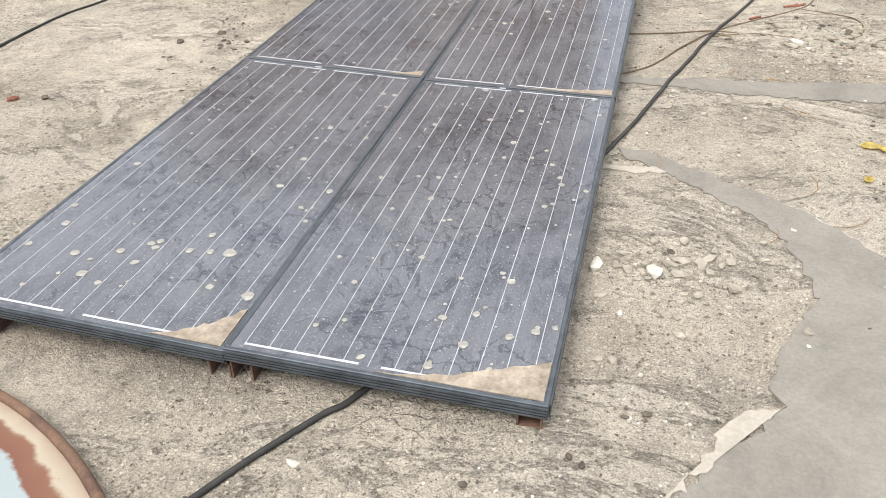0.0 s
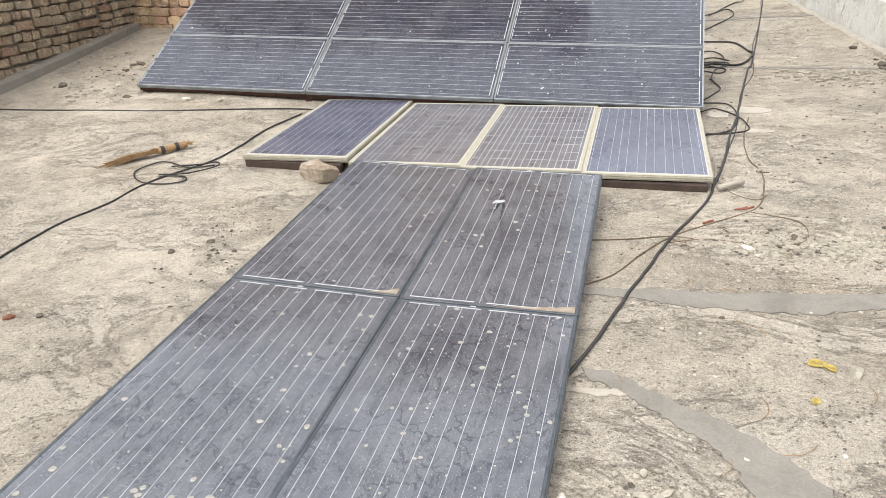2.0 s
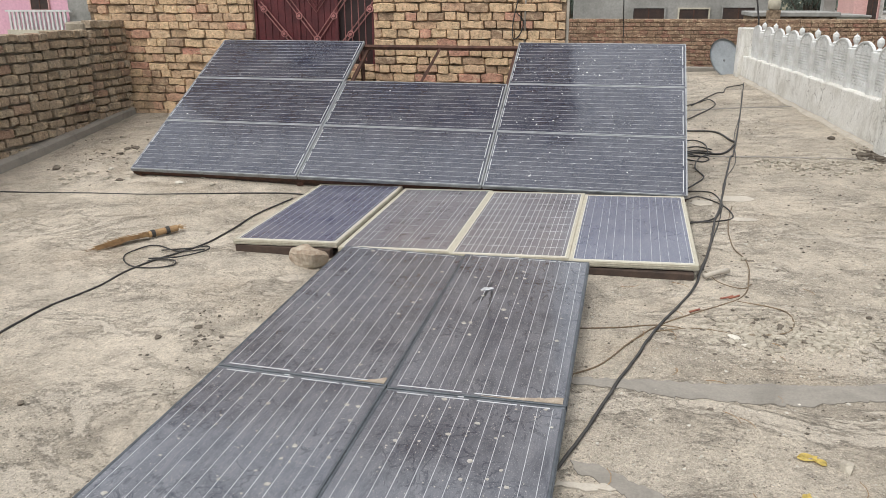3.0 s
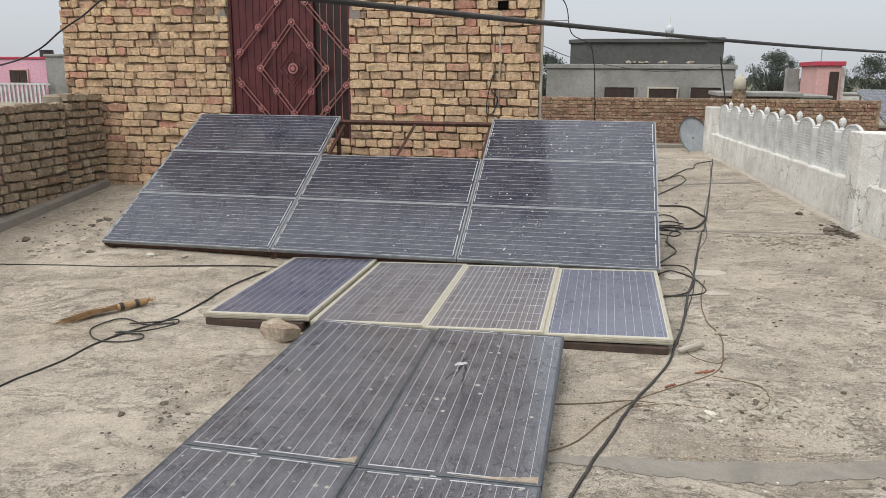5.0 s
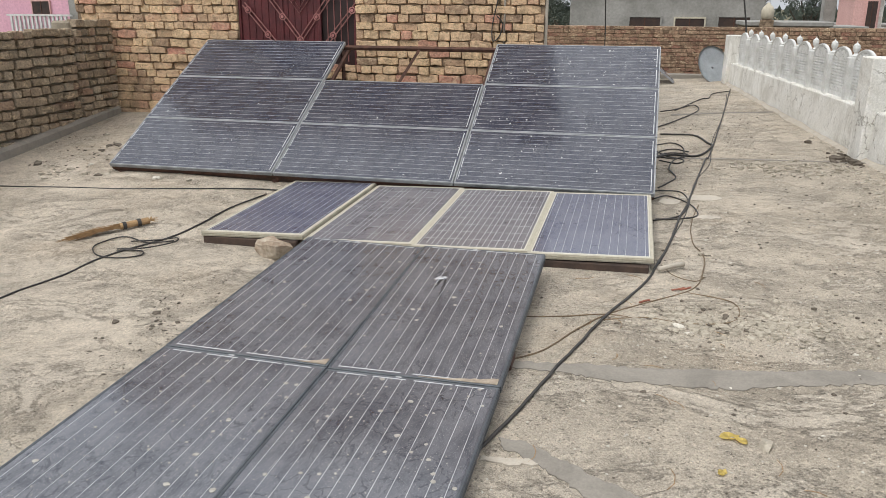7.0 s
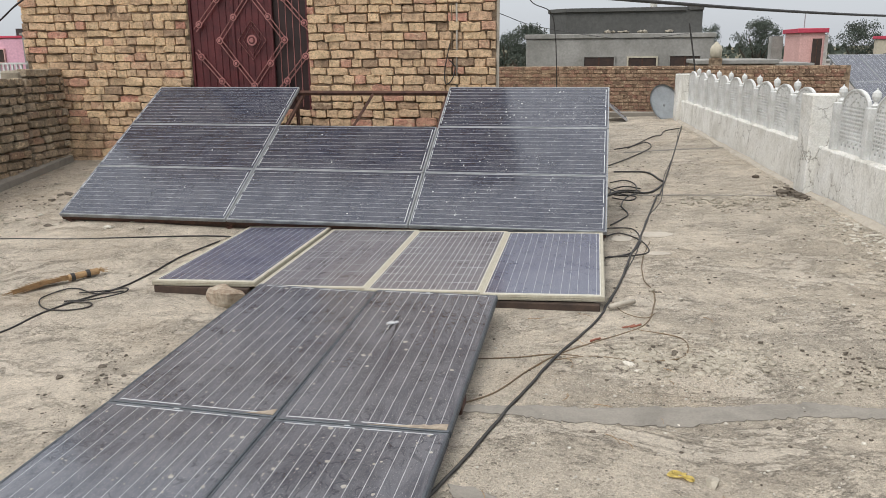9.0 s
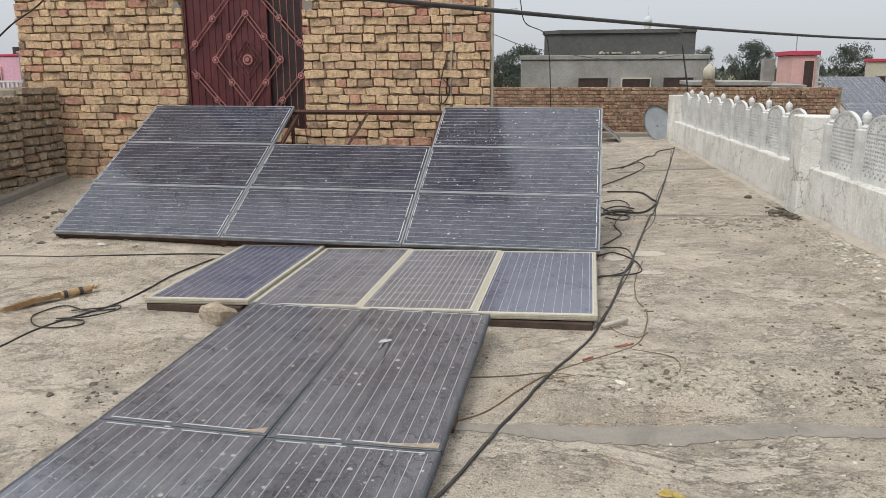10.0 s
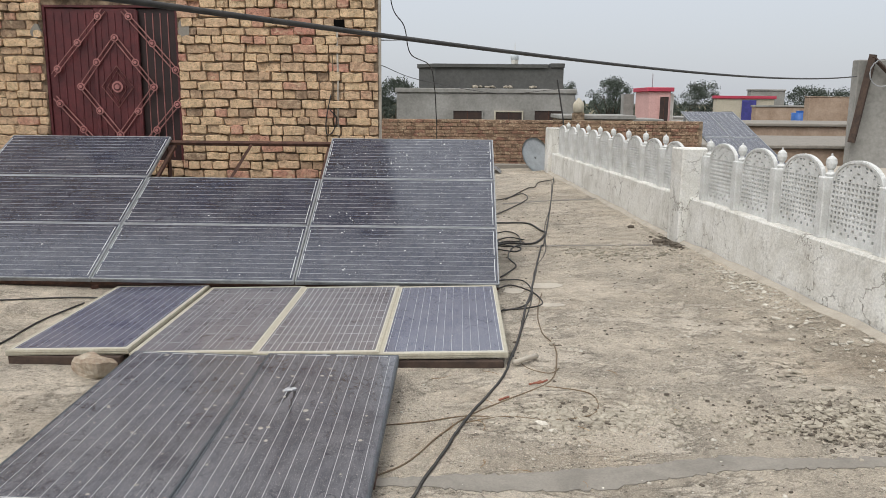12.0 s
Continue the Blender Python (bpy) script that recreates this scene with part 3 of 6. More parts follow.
def leaf(x0, x1, y, mat, name, label):
    bm = one_box(((x0 + x1) / 2, y, (DZ0 + DZ1) / 2 - 0.005), (x1 - x0, 0.03, DZ1 - DZ0 - 0.054), 0.003)
    lf = part(name, bm, mat, door, label)
    n = max(2, round((x1 - x0) / 0.075))
    for k in range(1, n):
        part("pleat", one_box((x0 + (x1 - x0) * k / n, y - 0.018, (DZ0 + DZ1) / 2), (0.010, 0.010, DZ1 - DZ0 - 0.14), 0.003), "door_trim" if mat == "door_dark" else mat, lf)
    return lf


leaf(DX0 + 0.027, -3.255, 0.02, "door_red", "door_leaf", "maroon pleated leaf")
leaf(-3.25, -2.83, 0.005, "door_red", "door_leaf", "maroon centre leaf")
leaf(-2.825, DX1 - 0.027, 0.03, "door_dark", "door_leaf", "dark brown-maroon pleated leaf")
for x in (-3.25, -2.83):
    part("stile", one_box((x, -0.012, (DZ0 + DZ1) / 2), (0.035, 0.03, DZ1 - DZ0 - 0.1), 0.006), "door_red", door)
CX, CZ = -3.045, 1.503


def rod(x0, z0, x1, z1, gap=0.019, r=0.0065):
    d = Vector((x1 - x0, 0, z1 - z0)).normalized()
    n = Vector((d.z, 0, -d.x)) * gap
    for s in (-1, 1):
        part("rod", tube(bmesh.new(), [Vector((x0, -0.025, z0)) + s * n, Vector((x1, -0.025, z1)) + s * n], r, 6), "door_trim", door)


for sx in (-1, 1):
    for sz in (-1, 1):
        rod(CX, CZ + sz * 0.465, CX + sx * 0.36, CZ)
        rod(CX + sx * 0.09, CZ + sz * 0.725, CX + sx * 0.63, CZ + sz * 0.105)
        rod(CX, CZ + sz * 0.20, CX + sx * 0.155, CZ, 0.0, 0.005)
        rod(CX, CZ + sz * 0.15, CX + sx * 0.10, CZ, 0.0, 0.004)
ROS = [(0, 0.465), (0, -0.465), (0.36, 0), (-0.36, 0)] + [(sx * 0.19, sz * 0.233) for sx in (-1, 1) for sz in (-1, 1)] \
    + [(sx * u, sz * v) for sx in (-1, 1) for sz in (-1, 1) for u, v in ((0.15, 0.665), (0.365, 0.415), (0.58, 0.165))]


def rosette(x, z, r):
    turn = Matrix.Translation((x, -0.024, z)) @ Matrix.Rotation(radians(90), 4, "X")
    disc = lambda rr, y0, y1: prism(bmesh.new(), [(rr * math.cos(k * math.tau / 14), rr * math.sin(k * math.tau / 14)) for k in range(14)], y0, y1, turn)
    ro = part("rosette", disc(r, 0, 0.011), "door_rosette", door, "dull pink-red pressed rosette")
    part("ring", disc(r * 0.70, 0.011, 0.013), "door_red", ro)
    part("boss", disc(r * 0.42, 0.011, 0.022), "door_rosette", ro)


for u, v in ROS:
    rosette(CX + u, CZ + v, 0.036)
rosette(CX, CZ, 0.055)

# pipes, a black block for a hole, and loose wires on the wall
for x, z0, z1, r, mat in ((-0.885, 1.0, 2.06, 0.011, "patch"), (-0.935, 1.05, 2.08, 0.008, "tan_wire")):
    ob = part("conduit_pipe", tube(bmesh.new(), [(x, WY - 0.02, z0), (x + 0.005, WY - 0.02, (z0 + z1) / 2), (x, WY - 0.02, z1)], r), mat, None, smooth=True)
    tagged(ob, "thin pale conduit pipe fixed upright on the brick wall", "pipe")
ob = part("wall_wire", tube(bmesh.new(), spline([(-0.95, WY - 0.03, 1.45), (-1.0, WY - 0.04, 1.2), (-0.99, WY - 0.05, 1.06), (-0.93, WY - 0.04, 1.1), (-0.9, WY - 0.03, 1.22), (-0.96, WY - 0.05, 1.3)]), 0.006, 6), "black_cable", None, smooth=True)
tagged(ob, "loop of dark wire hanging on the brick wall", "wire")
# solid block, no opening: its near-black colour paints the shade inside a hole
M["hole_black"] = worn("painted_hole_shade", (0.006, 0.005, 0.004), (0.003, 0.003, 0.003), 8, 0.95, 0, 0.1, 60, 0.05)
ob = part("wall_recess", one_box((-0.86, WY - 0.022, 2.115), (0.105, 0.03, 0.075), 0.004), "hole_black", None)
tagged(ob, "small near-black block on the brick wall, painted as a square hole's shade", "hole", kind="structure")
ob = part("antenna_arm", tube(bmesh.new(), [(XR + 0.02, WY + 0.06, 1.97), (XR + 0.26, WY + 0.05, 1.975)], 0.007, 6), "frame_grey", None)
tagged(ob, "thin grey metal arm sticking out of the wall", "bracket")

# ---- rack under the raised panels ----
rack = thing("panel_rack", base, "rusty steel tube rack under the raised panels", "rack")
WID = 3 * L + 0.03
HGT = 3 * W + 0.02
for y in (0.02, 0.66, 1.34):
    part("cross_rail", one_box((WID / 2, y, -0.055), (WID, 0.03, 0.03), 0.003), "rust", rack)
part("top_rail", one_box((WID / 2, HGT - 0.02, -0.055), (WID, 0.04, 0.035), 0.003), "rust", rack, "reddish brown top rail")
for x in (0.06, L + 0.03, 2 * L + 0.0, WID - 0.06):
    part("side_rail", one_box((x, HGT / 2, -0.085), (0.03, HGT, 0.03), 0.003), "rust", rack)
part("front_beam", one_box((WID / 2, 0.035, -0.075), (WID - 0.02, 0.04, 0.07), 0.004), "wood_dark", rack, "dark front beam under the lower edge")
part("strut", tube(bmesh.new(), [(2.24, HGT - 0.03, -0.06), (2.17, 1.30, -0.06)], 0.016, 4), "rust", rack)
inv = base.inverted()
for x in (-3.8, -2.39, -0.87, 0.52):
    a = inv @ Vector((x, 4.93, 0.96))
    b = inv @ Vector((x, 4.95, gz(x, 4.95) - 0.01))
    part("rear_leg", tube(bmesh.new(), [a, b], 0.02, 4), "rust", rack)
    a = inv @ Vector((x, 3.26, 0.03))
    b = inv @ Vector((x, 3.26, gz(x, 3.26) - 0.01))
    part("front_foot", tube(bmesh.new(), [a, b], 0.03, 4), "rust", rack)

# ---- supports of the flat panels ----
def tube_foot(x, y, z0, z1, turn=0):
    """A short piece of square steel tube lying under a panel edge, open at its end."""
    h = z1 - z0
    f = thing("steel_tube", (x, y, z0, 0, 0, turn), "short rusty square steel tube propping the panel edge", "tube", "panel props")
    w = 0.05
    for c, s in (((0, 0.1, 0.002), (w, 0.24, 0.004)), ((0, 0.1, h - 0.002), (w, 0.24, 0.004)), ((-w / 2 + 0.002, 0.1, h / 2), (0.004, 0.24, h)), ((w / 2 - 0.002, 0.1, h / 2), (0.004, 0.24, h))):
        part("tube_wall", one_box(c, s), "rust_pale", f)


for x, y in ((-0.035, -1.462), (-0.640, -1.462), (-0.692, -1.462), (-1.30, -1.45)):
    tube_foot(x, y, gz(x, y) - 0.003, (0.045 if x > -0.68 else 0.0375 if x > -1 else 0.047) - 0.0365)
for x, y, z in ((-0.05, -0.06, 0.045), (-0.67, -0.06, 0.048), (-1.30, -0.06, 0.05), (-0.03, 0.30, 0.055), (-1.29, 0.30, 0.06)):
    bm = one_box((x, y + 0.05, (gz(x, y) + z - 0.036) / 2), (0.06, 0.12, z - 0.036 - gz(x, y) + 0.006), 0.004)
    tagged(part("prop_block", bm, "rust", None), "rusty steel block propping the flat panels", "block", "panel props")
bm = one_box((-1.375, -0.44, gz(-1.375, -0.44) + 0.035), (0.06, 0.07, 0.075), 0.006)
tagged(part("prop_block", bm, "wood_dark", None), "dark wooden block under the panel's outer edge", "block", "panel props")

# dark timber bases under the cream panels
for i, (u0, u1) in enumerate(((0.01, 0.66), (0.72, 2.77))):
    c, s = math.cos(radians(a0)), math.sin(radians(a0))
    um = (u0 + u1) / 2
    x, y = -2.215 + um * c, 1.775 + um * s
    zt = -0.005 + 0.0288 * um - 0.036 + (0.012 if i == 0 else 0)
    for dy, nm in ((0.03, "base_beam"), (1.40, "base_beam")):
        zb = gz(x, y + dy)
        h = max(zt + dy * 0.014 - zb + 0.012, 0.03)
        bm = one_box((0, 0, 0), (u1 - u0, 0.05, h), 0.004, Matrix.Translation((x, y + dy, zt + dy * 0.014 - h / 2)) @ Euler((0, radians(-1.65), radians(a0))).to_matrix().to_4x4())
        tagged(part(nm, bm, "wood_dark", None), "dark worn timber beam under the cream panels", "beam", "panel props")

# ---- low wall on the left ----
LX = -5.35
low = thing("low_wall", (0, 0, 0), "low weathered grey-brown brick boundary wall with a kerb", "wall", kind="structure")
part("wall_core", one_box((LX - 0.12, 0.58, 0.36), (0.22, 8.44, 1.50)), "mud_mortar", low)
part("pier", one_box((LX - 0.09, 5.11, 0.42), (0.24, 0.62, 1.60), 0.02), "mud_mortar", low, "thicker mud-plastered end of the wall")
bm = bmesh.new()
rows = []
for k in range(101):
    y = -3.4 + 8.78 * k / 100
    z, j = gz(LX, y), 0.012 * noise.noise((3, y * 2.3, 0))
    rows.append([bm.verts.new(p) for p in ((LX - 0.02, y, z - 0.1), (LX - 0.02, y, z + 0.11 + j), (LX + 0.085 + j, y, z + 0.09 + j), (LX + 0.115 + j, y, z + 0.07 + j), (LX + 0.135 + 1.5 * j, y, z - 0.1))])
for a, b in zip(rows, rows[1:]):
    for k in range(4):
        bm.faces.new((a[k], a[k + 1], b[k + 1], b[k]))
bm.faces.new(rows[0][::-1])
bm.faces.new(rows[-1])
bmesh.ops.recalc_face_normals(bm, faces=bm.faces)
part("kerb", bm, "screed", low, "grey cement kerb along the wall's foot")

# ---- parapet ----
PA = math.degrees(math.atan(0.085))
par = pose(2.95, 0, 0, 0, 0, PA)
parapet = thing("parapet_wall", par, "low whitewashed parapet wall with stained plaster", "wall", kind="structure")
bm = bmesh.new()
n = 60
rows = []
rnd = random.Random(9)
for k in range(n + 1):
    y = -4.2 + 16.3 * k / n
    j = 0.006 * rnd.uniform(-1, 1)
    rows.append([bm.verts.new((x, y, z)) for x, z in ((-0.03 + j, -0.2), (-0.012 + j, 0.2), (j, 0.492), (0.012 + j, 0.507), (0.19, 0.507), (0.2, 0.492), (0.2, -1.6))])
for a, b in zip(rows, rows[1:]):
    for k in range(6):
        bm.faces.new((a[k], a[k + 1], b[k + 1], b[k]))
bm.faces.new(rows[0][::-1])
bm.faces.new(rows[-1])
bmesh.ops.recalc_face_normals(bm, faces=bm.faces)
part("plinth", bm, "whitewash", parapet, smooth=False)


def pillar(y0, y1, x0, x1, top):
    bm = one_box(((x0 + x1) / 2, (y0 + y1) / 2, (top - 0.2) / 2), (x1 - x0, y1 - y0, top + 0.2), 0.012)
    for v in bm.verts:
        v.co += 0.006 * noise.noise_vector(v.co * 3)
    part("pillar", bm, "whitewash", parapet, "square whitewashed pillar")


pillar(5.20, 5.50, -0.09, 0.25, 0.97)
pillar(11.75, 12.02, -0.08, 0.24, 0.95)
pillar(-0.9, -0.6, -0.06, 0.25, 1.03)


def screen_mesh(w, h, rise):
    """A pierced precast slab with an arched top on square shoulders, standing in the y-z plane."""
    th, nx, nz = 0.024, 27, 37
    bm = bmesh.new()
    side = 0.02

    def top(y):
        u = (y - w / 2) / (w / 2 - side)
        return h - rise + (rise * math.sqrt(1 - u * u) if abs(u) < 1 else 0.0)
    vs = {}
    for s in (0, 1):
        for i in range(nx + 1):
            for k in range(nz + 1):
                y = w * (i + (-0.12 if i % 2 else 0.12) * (0 < i < nx)) / nx
                q = k + (-0.10 if k % 2 else 0.10) * (0 < k < nz)
                z = (h - rise) * q / 24 if q < 24 else h - rise + (top(y) - h + rise) * (q - 24) / (nz - 24)
                vs[s, i, k] = bm.verts.new((s * th, y, z))

    def hole(i, k):
        if i % 2 == 0 or k % 2 == 0 or not 0 < i < nx - 1 or not 1 < k < nz - 2:
            return False
        u, row = abs(2 * i / (nx - 1) - 1), k // 2
        if row < 3:
            return (i // 2 + row) % 2 == 0
        if row < 12:
            return True
        r = math.hypot(u, (row - 11) / 6.5)
        return 0.30 < r < 0.52 and (i // 2 + row) % 2 == 0 or 0.66 < r < 0.92 and (i // 2 + row) % 3 != 0
    for i in range(nx):
        for k in range(nz):
            if hole(i, k):
                for (a, b), (c, d) in (((i, k), (i + 1, k)), ((i + 1, k), (i + 1, k + 1)), ((i + 1, k + 1), (i, k + 1)), ((i, k + 1), (i, k))):
                    bm.faces.new((vs[0, a, b], vs[0, c, d], vs[1, c, d], vs[1, a, b]))
                continue
            bm.faces.new((vs[0, i, k], vs[0, i, k + 1], vs[0, i + 1, k + 1], vs[0, i + 1, k]))
            bm.faces.new((vs[1, i, k], vs[1, i + 1, k], vs[1, i + 1, k + 1], vs[1, i, k + 1]))
    rim = [(0, k) for k in range(nz)] + [(i, nz) for i in range(nx)] + [(nx, k) for k in range(nz, 0, -1)] + [(i, 0) for i in range(nx, 0, -1)]
    for (a, b), (c, d) in zip(rim, rim[1:] + rim[:1]):
        bm.faces.new((vs[0, a, b], vs[1, a, b], vs[1, c, d], vs[0, c, d]))
    # flat raised band round the arch
    arch = [(w / 2 - (w / 2 - side) * math.cos(k * math.pi / 20), h - rise + rise * math.sin(k * math.pi / 20)) for k in range(21)]
    for (y0, z0), (y1, z1) in zip(arch, arch[1:]):
        q = [(y0, z0 - 0.003), (y1, z1 - 0.003), (w / 2 + (y1 - w / 2) * 0.91, h - rise + (z1 - h + rise) * 0.88), (w / 2 + (y0 - w / 2) * 0.91, h - rise + (z0 - h + rise) * 0.88)]
        a = [bm.verts.new((-0.006, y, z)) for y, z in q]
        b = [bm.verts.new((0.004, y, z)) for y, z in q]
        bm.faces.new(a[::-1])
        for k in range(4):
            bm.faces.new((a[k], a[(k + 1) % 4], b[(k + 1) % 4], b[k]))
    bmesh.ops.recalc_face_normals(bm, faces=bm.faces)
    me = bpy.data.meshes.new("screen_panel")
    bm.to_mesh(me)
    bm.free()
    me.materials.append(M["slatwhite"])
    return me


def finial_mesh():
    bm = bmesh.new()
    box(bm, (0.030, 0, 0.2075), (0.115, 0.082, 0.415), None, 0.007)
    prof = ((0.035, 0.40), (0.055, 0.425), (0.03, 0.44), (0.026, 0.452), (0.045, 0.468), (0.058, 0.497), (0.052, 0.525), (0.030, 0.540), (0.012, 0.546), (0.008, 0.562))
    rings = [[bm.verts.new((0.035 + 0.62 * r * math.cos(k * math.tau / 12), 0.62 * r * math.sin(k * math.tau / 12), z + 0.006)) for k in range(12)] for r, z in prof]
    for a, b in zip(rings, rings[1:]):
        for k in range(12):
            bm.faces.new((a[k], a[(k + 1) % 12], b[(k + 1) % 12], b[k]))
    bm.faces.new(rings[-1])
    bmesh.ops.recalc_face_normals(bm, faces=bm.faces)
    me = bpy.data.meshes.new("baluster")
    bm.to_mesh(me)
    bm.free()
    me.materials.append(M["slatwhite"])
    return me


near_me, far_me, fin_me = screen_mesh(0.585, 0.545, 0.15), screen_mesh(0.575, 0.505, 0.14), finial_mesh()


def stand(name, me, y, label, cat, group, lean=0.0):
    ob = new(name, me)
    ob.matrix_world = par @ pose(0.055 if name == "baluster" else 0.075, y, 0.503, 0, lean, 0)
    return tagged(ob, label, cat, group)


rnd = random.Random(21)
for y in (4.36, 3.68, 3.0, 2.32, 1.64, 0.96, 0.28):
    stand("parapet_screen", near_me, y, "white pierced precast screen with an arched top on the parapet", "screen", "pierced parapet screens", rnd.uniform(-1, 1))
    stand("baluster", fin_me, y + 0.635, "white baluster with a ball finial between parapet screens", "baluster", "parapet balusters")
for k in range(9):
    y = 5.56 + 0.675 * k
    stand("parapet_screen", far_me, y + 0.03, "white pierced precast screen with an arched top on the parapet", "screen", "pierced parapet screens", rnd.uniform(-1.5, 1.5))
    if k < 8:
        stand("baluster", fin_me, y + 0.64, "white baluster with a ball finial between parapet screens", "baluster", "parapet balusters")

# roof edge kerb at the far end
bm = one_box((0.2, 12.75, 0.06), (4.4, 0.22, 0.34), 0.012)
tagged(part("roof_edge", bm, "screed", None), "grey cement kerb at the far edge of the roof", "kerb", kind="structure")

# ---- cables and wires on the roof ----
def lay(name, pts, r, mat, label, cat="cable", lift=0.0, group=""):
    p3 = [(x, y, gz(x, y) + r + lift) for x, y in pts]
    run = [Vector((p.x, p.y, max(p.z, gz(p.x, p.y) + r * 0.9))) + Vector((0.004 * noise.noise(p * 9), 0.004 * noise.noise(p * 9 + Vector((5, 0, 0))), 0)) for p in spline(p3, 8)]
    return tagged(part(name, tube(bmesh.new(), run, r, 6), mat, None, smooth=True), label, cat, group)


BLACKC = "black rubber cable snaking over the concrete roof"
lay("power_cable", [(-0.740, -2.080), (-0.581, -1.788), (-0.505, -1.653), (-0.434, -1.547), (-0.383, -1.478), (-0.280, -1.200), (-0.140, -0.700), (0.006, -0.276), (0.090, 0.010), (0.175, 0.338),
                    (0.250, 0.596), (0.333, 0.897), (0.523, 1.422), (0.591, 1.749), (0.683, 2.246), (0.773, 2.902), (0.840, 3.271), (1.095, 5.068), (1.153, 5.321), (1.488, 7.752), (1.893, 10.852)], 0.0072, "black_cable", BLACKC)
lay("cable_twin", [(0.610, 1.797), (0.707, 2.370), (0.822, 3.035), (0.944, 4.071), (1.124, 4.910), (1.256, 6.238), (1.534, 8.071), (1.802, 10.408)], 0.0038, "black_cable", "thin dark cable beside the thick one")
lay("garden_wire", [(-2.77, 0.25), (-2.79, 0.56), (-2.785, 0.81), (-2.715, 1.10), (-2.70, 1.33), (-2.64, 1.52), (-2.553, 1.68), (-2.465, 1.86), (-2.424, 2.15), (-2.40, 2.52), (-2.30, 2.9)], 0.0058, "black_cable", BLACKC)
lay("garden_wire", [(-2.770, 0.250), (-2.750, -0.300), (-2.900, -1.200)], 0.0058, "black_cable", BLACKC)
lay("floor_wire", [(-5.040, 2.787), (-4.441, 2.776), (-3.945, 2.785), (-3.460, 2.789), (-2.915, 2.896), (-2.337, 3.022), (-1.848, 2.960)], 0.0055, "black_cable", "black cable lying straight before the raised panels")
lay("wire_loop", [(-2.404, 1.760), (-2.564, 1.704), (-2.748, 1.781), (-2.826, 1.748), (-2.870, 1.610), (-2.812, 1.499), (-2.701, 1.419), (-2.551, 1.412), (-2.460, 1.472), (-2.494, 1.544), (-2.600, 1.549), (-2.658, 1.520)], 0.0045, "black_cable", "loose loop of dark wire on the roof", "wire", 0.004)
lay("wire_loop", [(-2.669, 1.539), (-2.497, 1.592), (-2.383, 1.722), (-2.409, 1.802), (-2.511, 1.743), (-2.671, 1.688)], 0.0045, "black_cable", "loose loop of dark wire on the roof", "wire", 0.01)
TAN = "thin tan wire curling over the concrete"
lay("tan_wire", [(-0.019, 0.386), (0.103, 0.505), (0.216, 0.740), (0.329, 0.938), (0.505, 1.126), (0.739, 1.356), (0.813, 1.545), (0.858, 1.879), (0.851, 2.056), (0.818, 2.256), (0.827, 2.639), (0.880, 3.035), (0.920, 3.258)], 0.0036, "tan_wire", TAN, "wire")
lay("tan_wire", [(0.735, 1.333), (0.930, 1.234), (0.953, 1.081), (0.893, 0.948), (0.708, 0.912), (0.517, 0.955), (0.340, 0.895)], 0.0032, "tan_wire", TAN, "wire")
lay("tan_wire", [(-0.047, 0.879), (0.164, 0.916), (0.330, 0.969), (0.447, 0.953)], 0.0032, "tan_wire", TAN, "wire")
lay("tan_wire", [(0.62, 1.78), (0.68, 1.60), (0.78, 1.52), (0.84, 1.60)], 0.003, "tan_wire", TAN, "wire")
TANG = "dark wire looping beside the raised panels"
for pts, r in (([(0.728, 6.516), (0.848, 6.505), (1.083, 6.440), (1.181, 6.007), (1.210, 5.774), (1.039, 5.252), (0.778, 5.298), (0.585, 5.005)], 0.010),
               ([(0.771, 8.347), (0.959, 8.512), (1.219, 8.959), (1.246, 8.403), (0.930, 7.524), (0.679, 6.976)], 0.007),
               ([(0.952, 8.405), (1.350, 9.570), (1.477, 9.696), (1.580, 10.242), (1.858, 10.597)], 0.007),
               ([(0.587, 3.649), (0.668, 3.692), (0.813, 3.646), (0.850, 3.271), (0.763, 2.891), (0.589, 2.751)], 0.005),
               ([(0.606, 2.786), (0.774, 2.818), (0.890, 2.933), (0.855, 3.252), (0.718, 3.506), (0.607, 3.413)], 0.005),
               ([(0.681, 5.867), (0.826, 5.984), (0.923, 5.764), (0.912, 5.306), (0.810, 5.005), (0.755, 4.597), (0.798, 4.236), (0.735, 4.007), (0.645, 3.790)], 0.006),
               ([(0.642, 5.190), (0.778, 5.414), (0.951, 5.353), (0.873, 5.143), (0.700, 5.190), (0.682, 5.444), (0.826, 5.636), (0.971, 5.496)], 0.006),
               ([(0.643, 5.588), (0.758, 5.241), (0.902, 5.051), (0.836, 4.865), (0.681, 5.005)], 0.006)):
    lay("wire_tangle", pts, r, "black_cable", TANG, "wire", 0.004, "wires beside the rack")

# overhead cable and thin wires
A, B = Vector((-0.63, 0.2, 1.68)), Vector((7.136, 12.0, 1.87))
run = [A + (B - A) * (k / 40) - Vector((0, 0, 0.4 * (k / 40) * (1 - k / 40))) for k in range(-22, 44)]
tagged(part("overhead_cable", tube(bmesh.new(), run, 0.0105, 8), "black_cable", None, smooth=True), "thick black cable slung overhead across the roof", "cable")
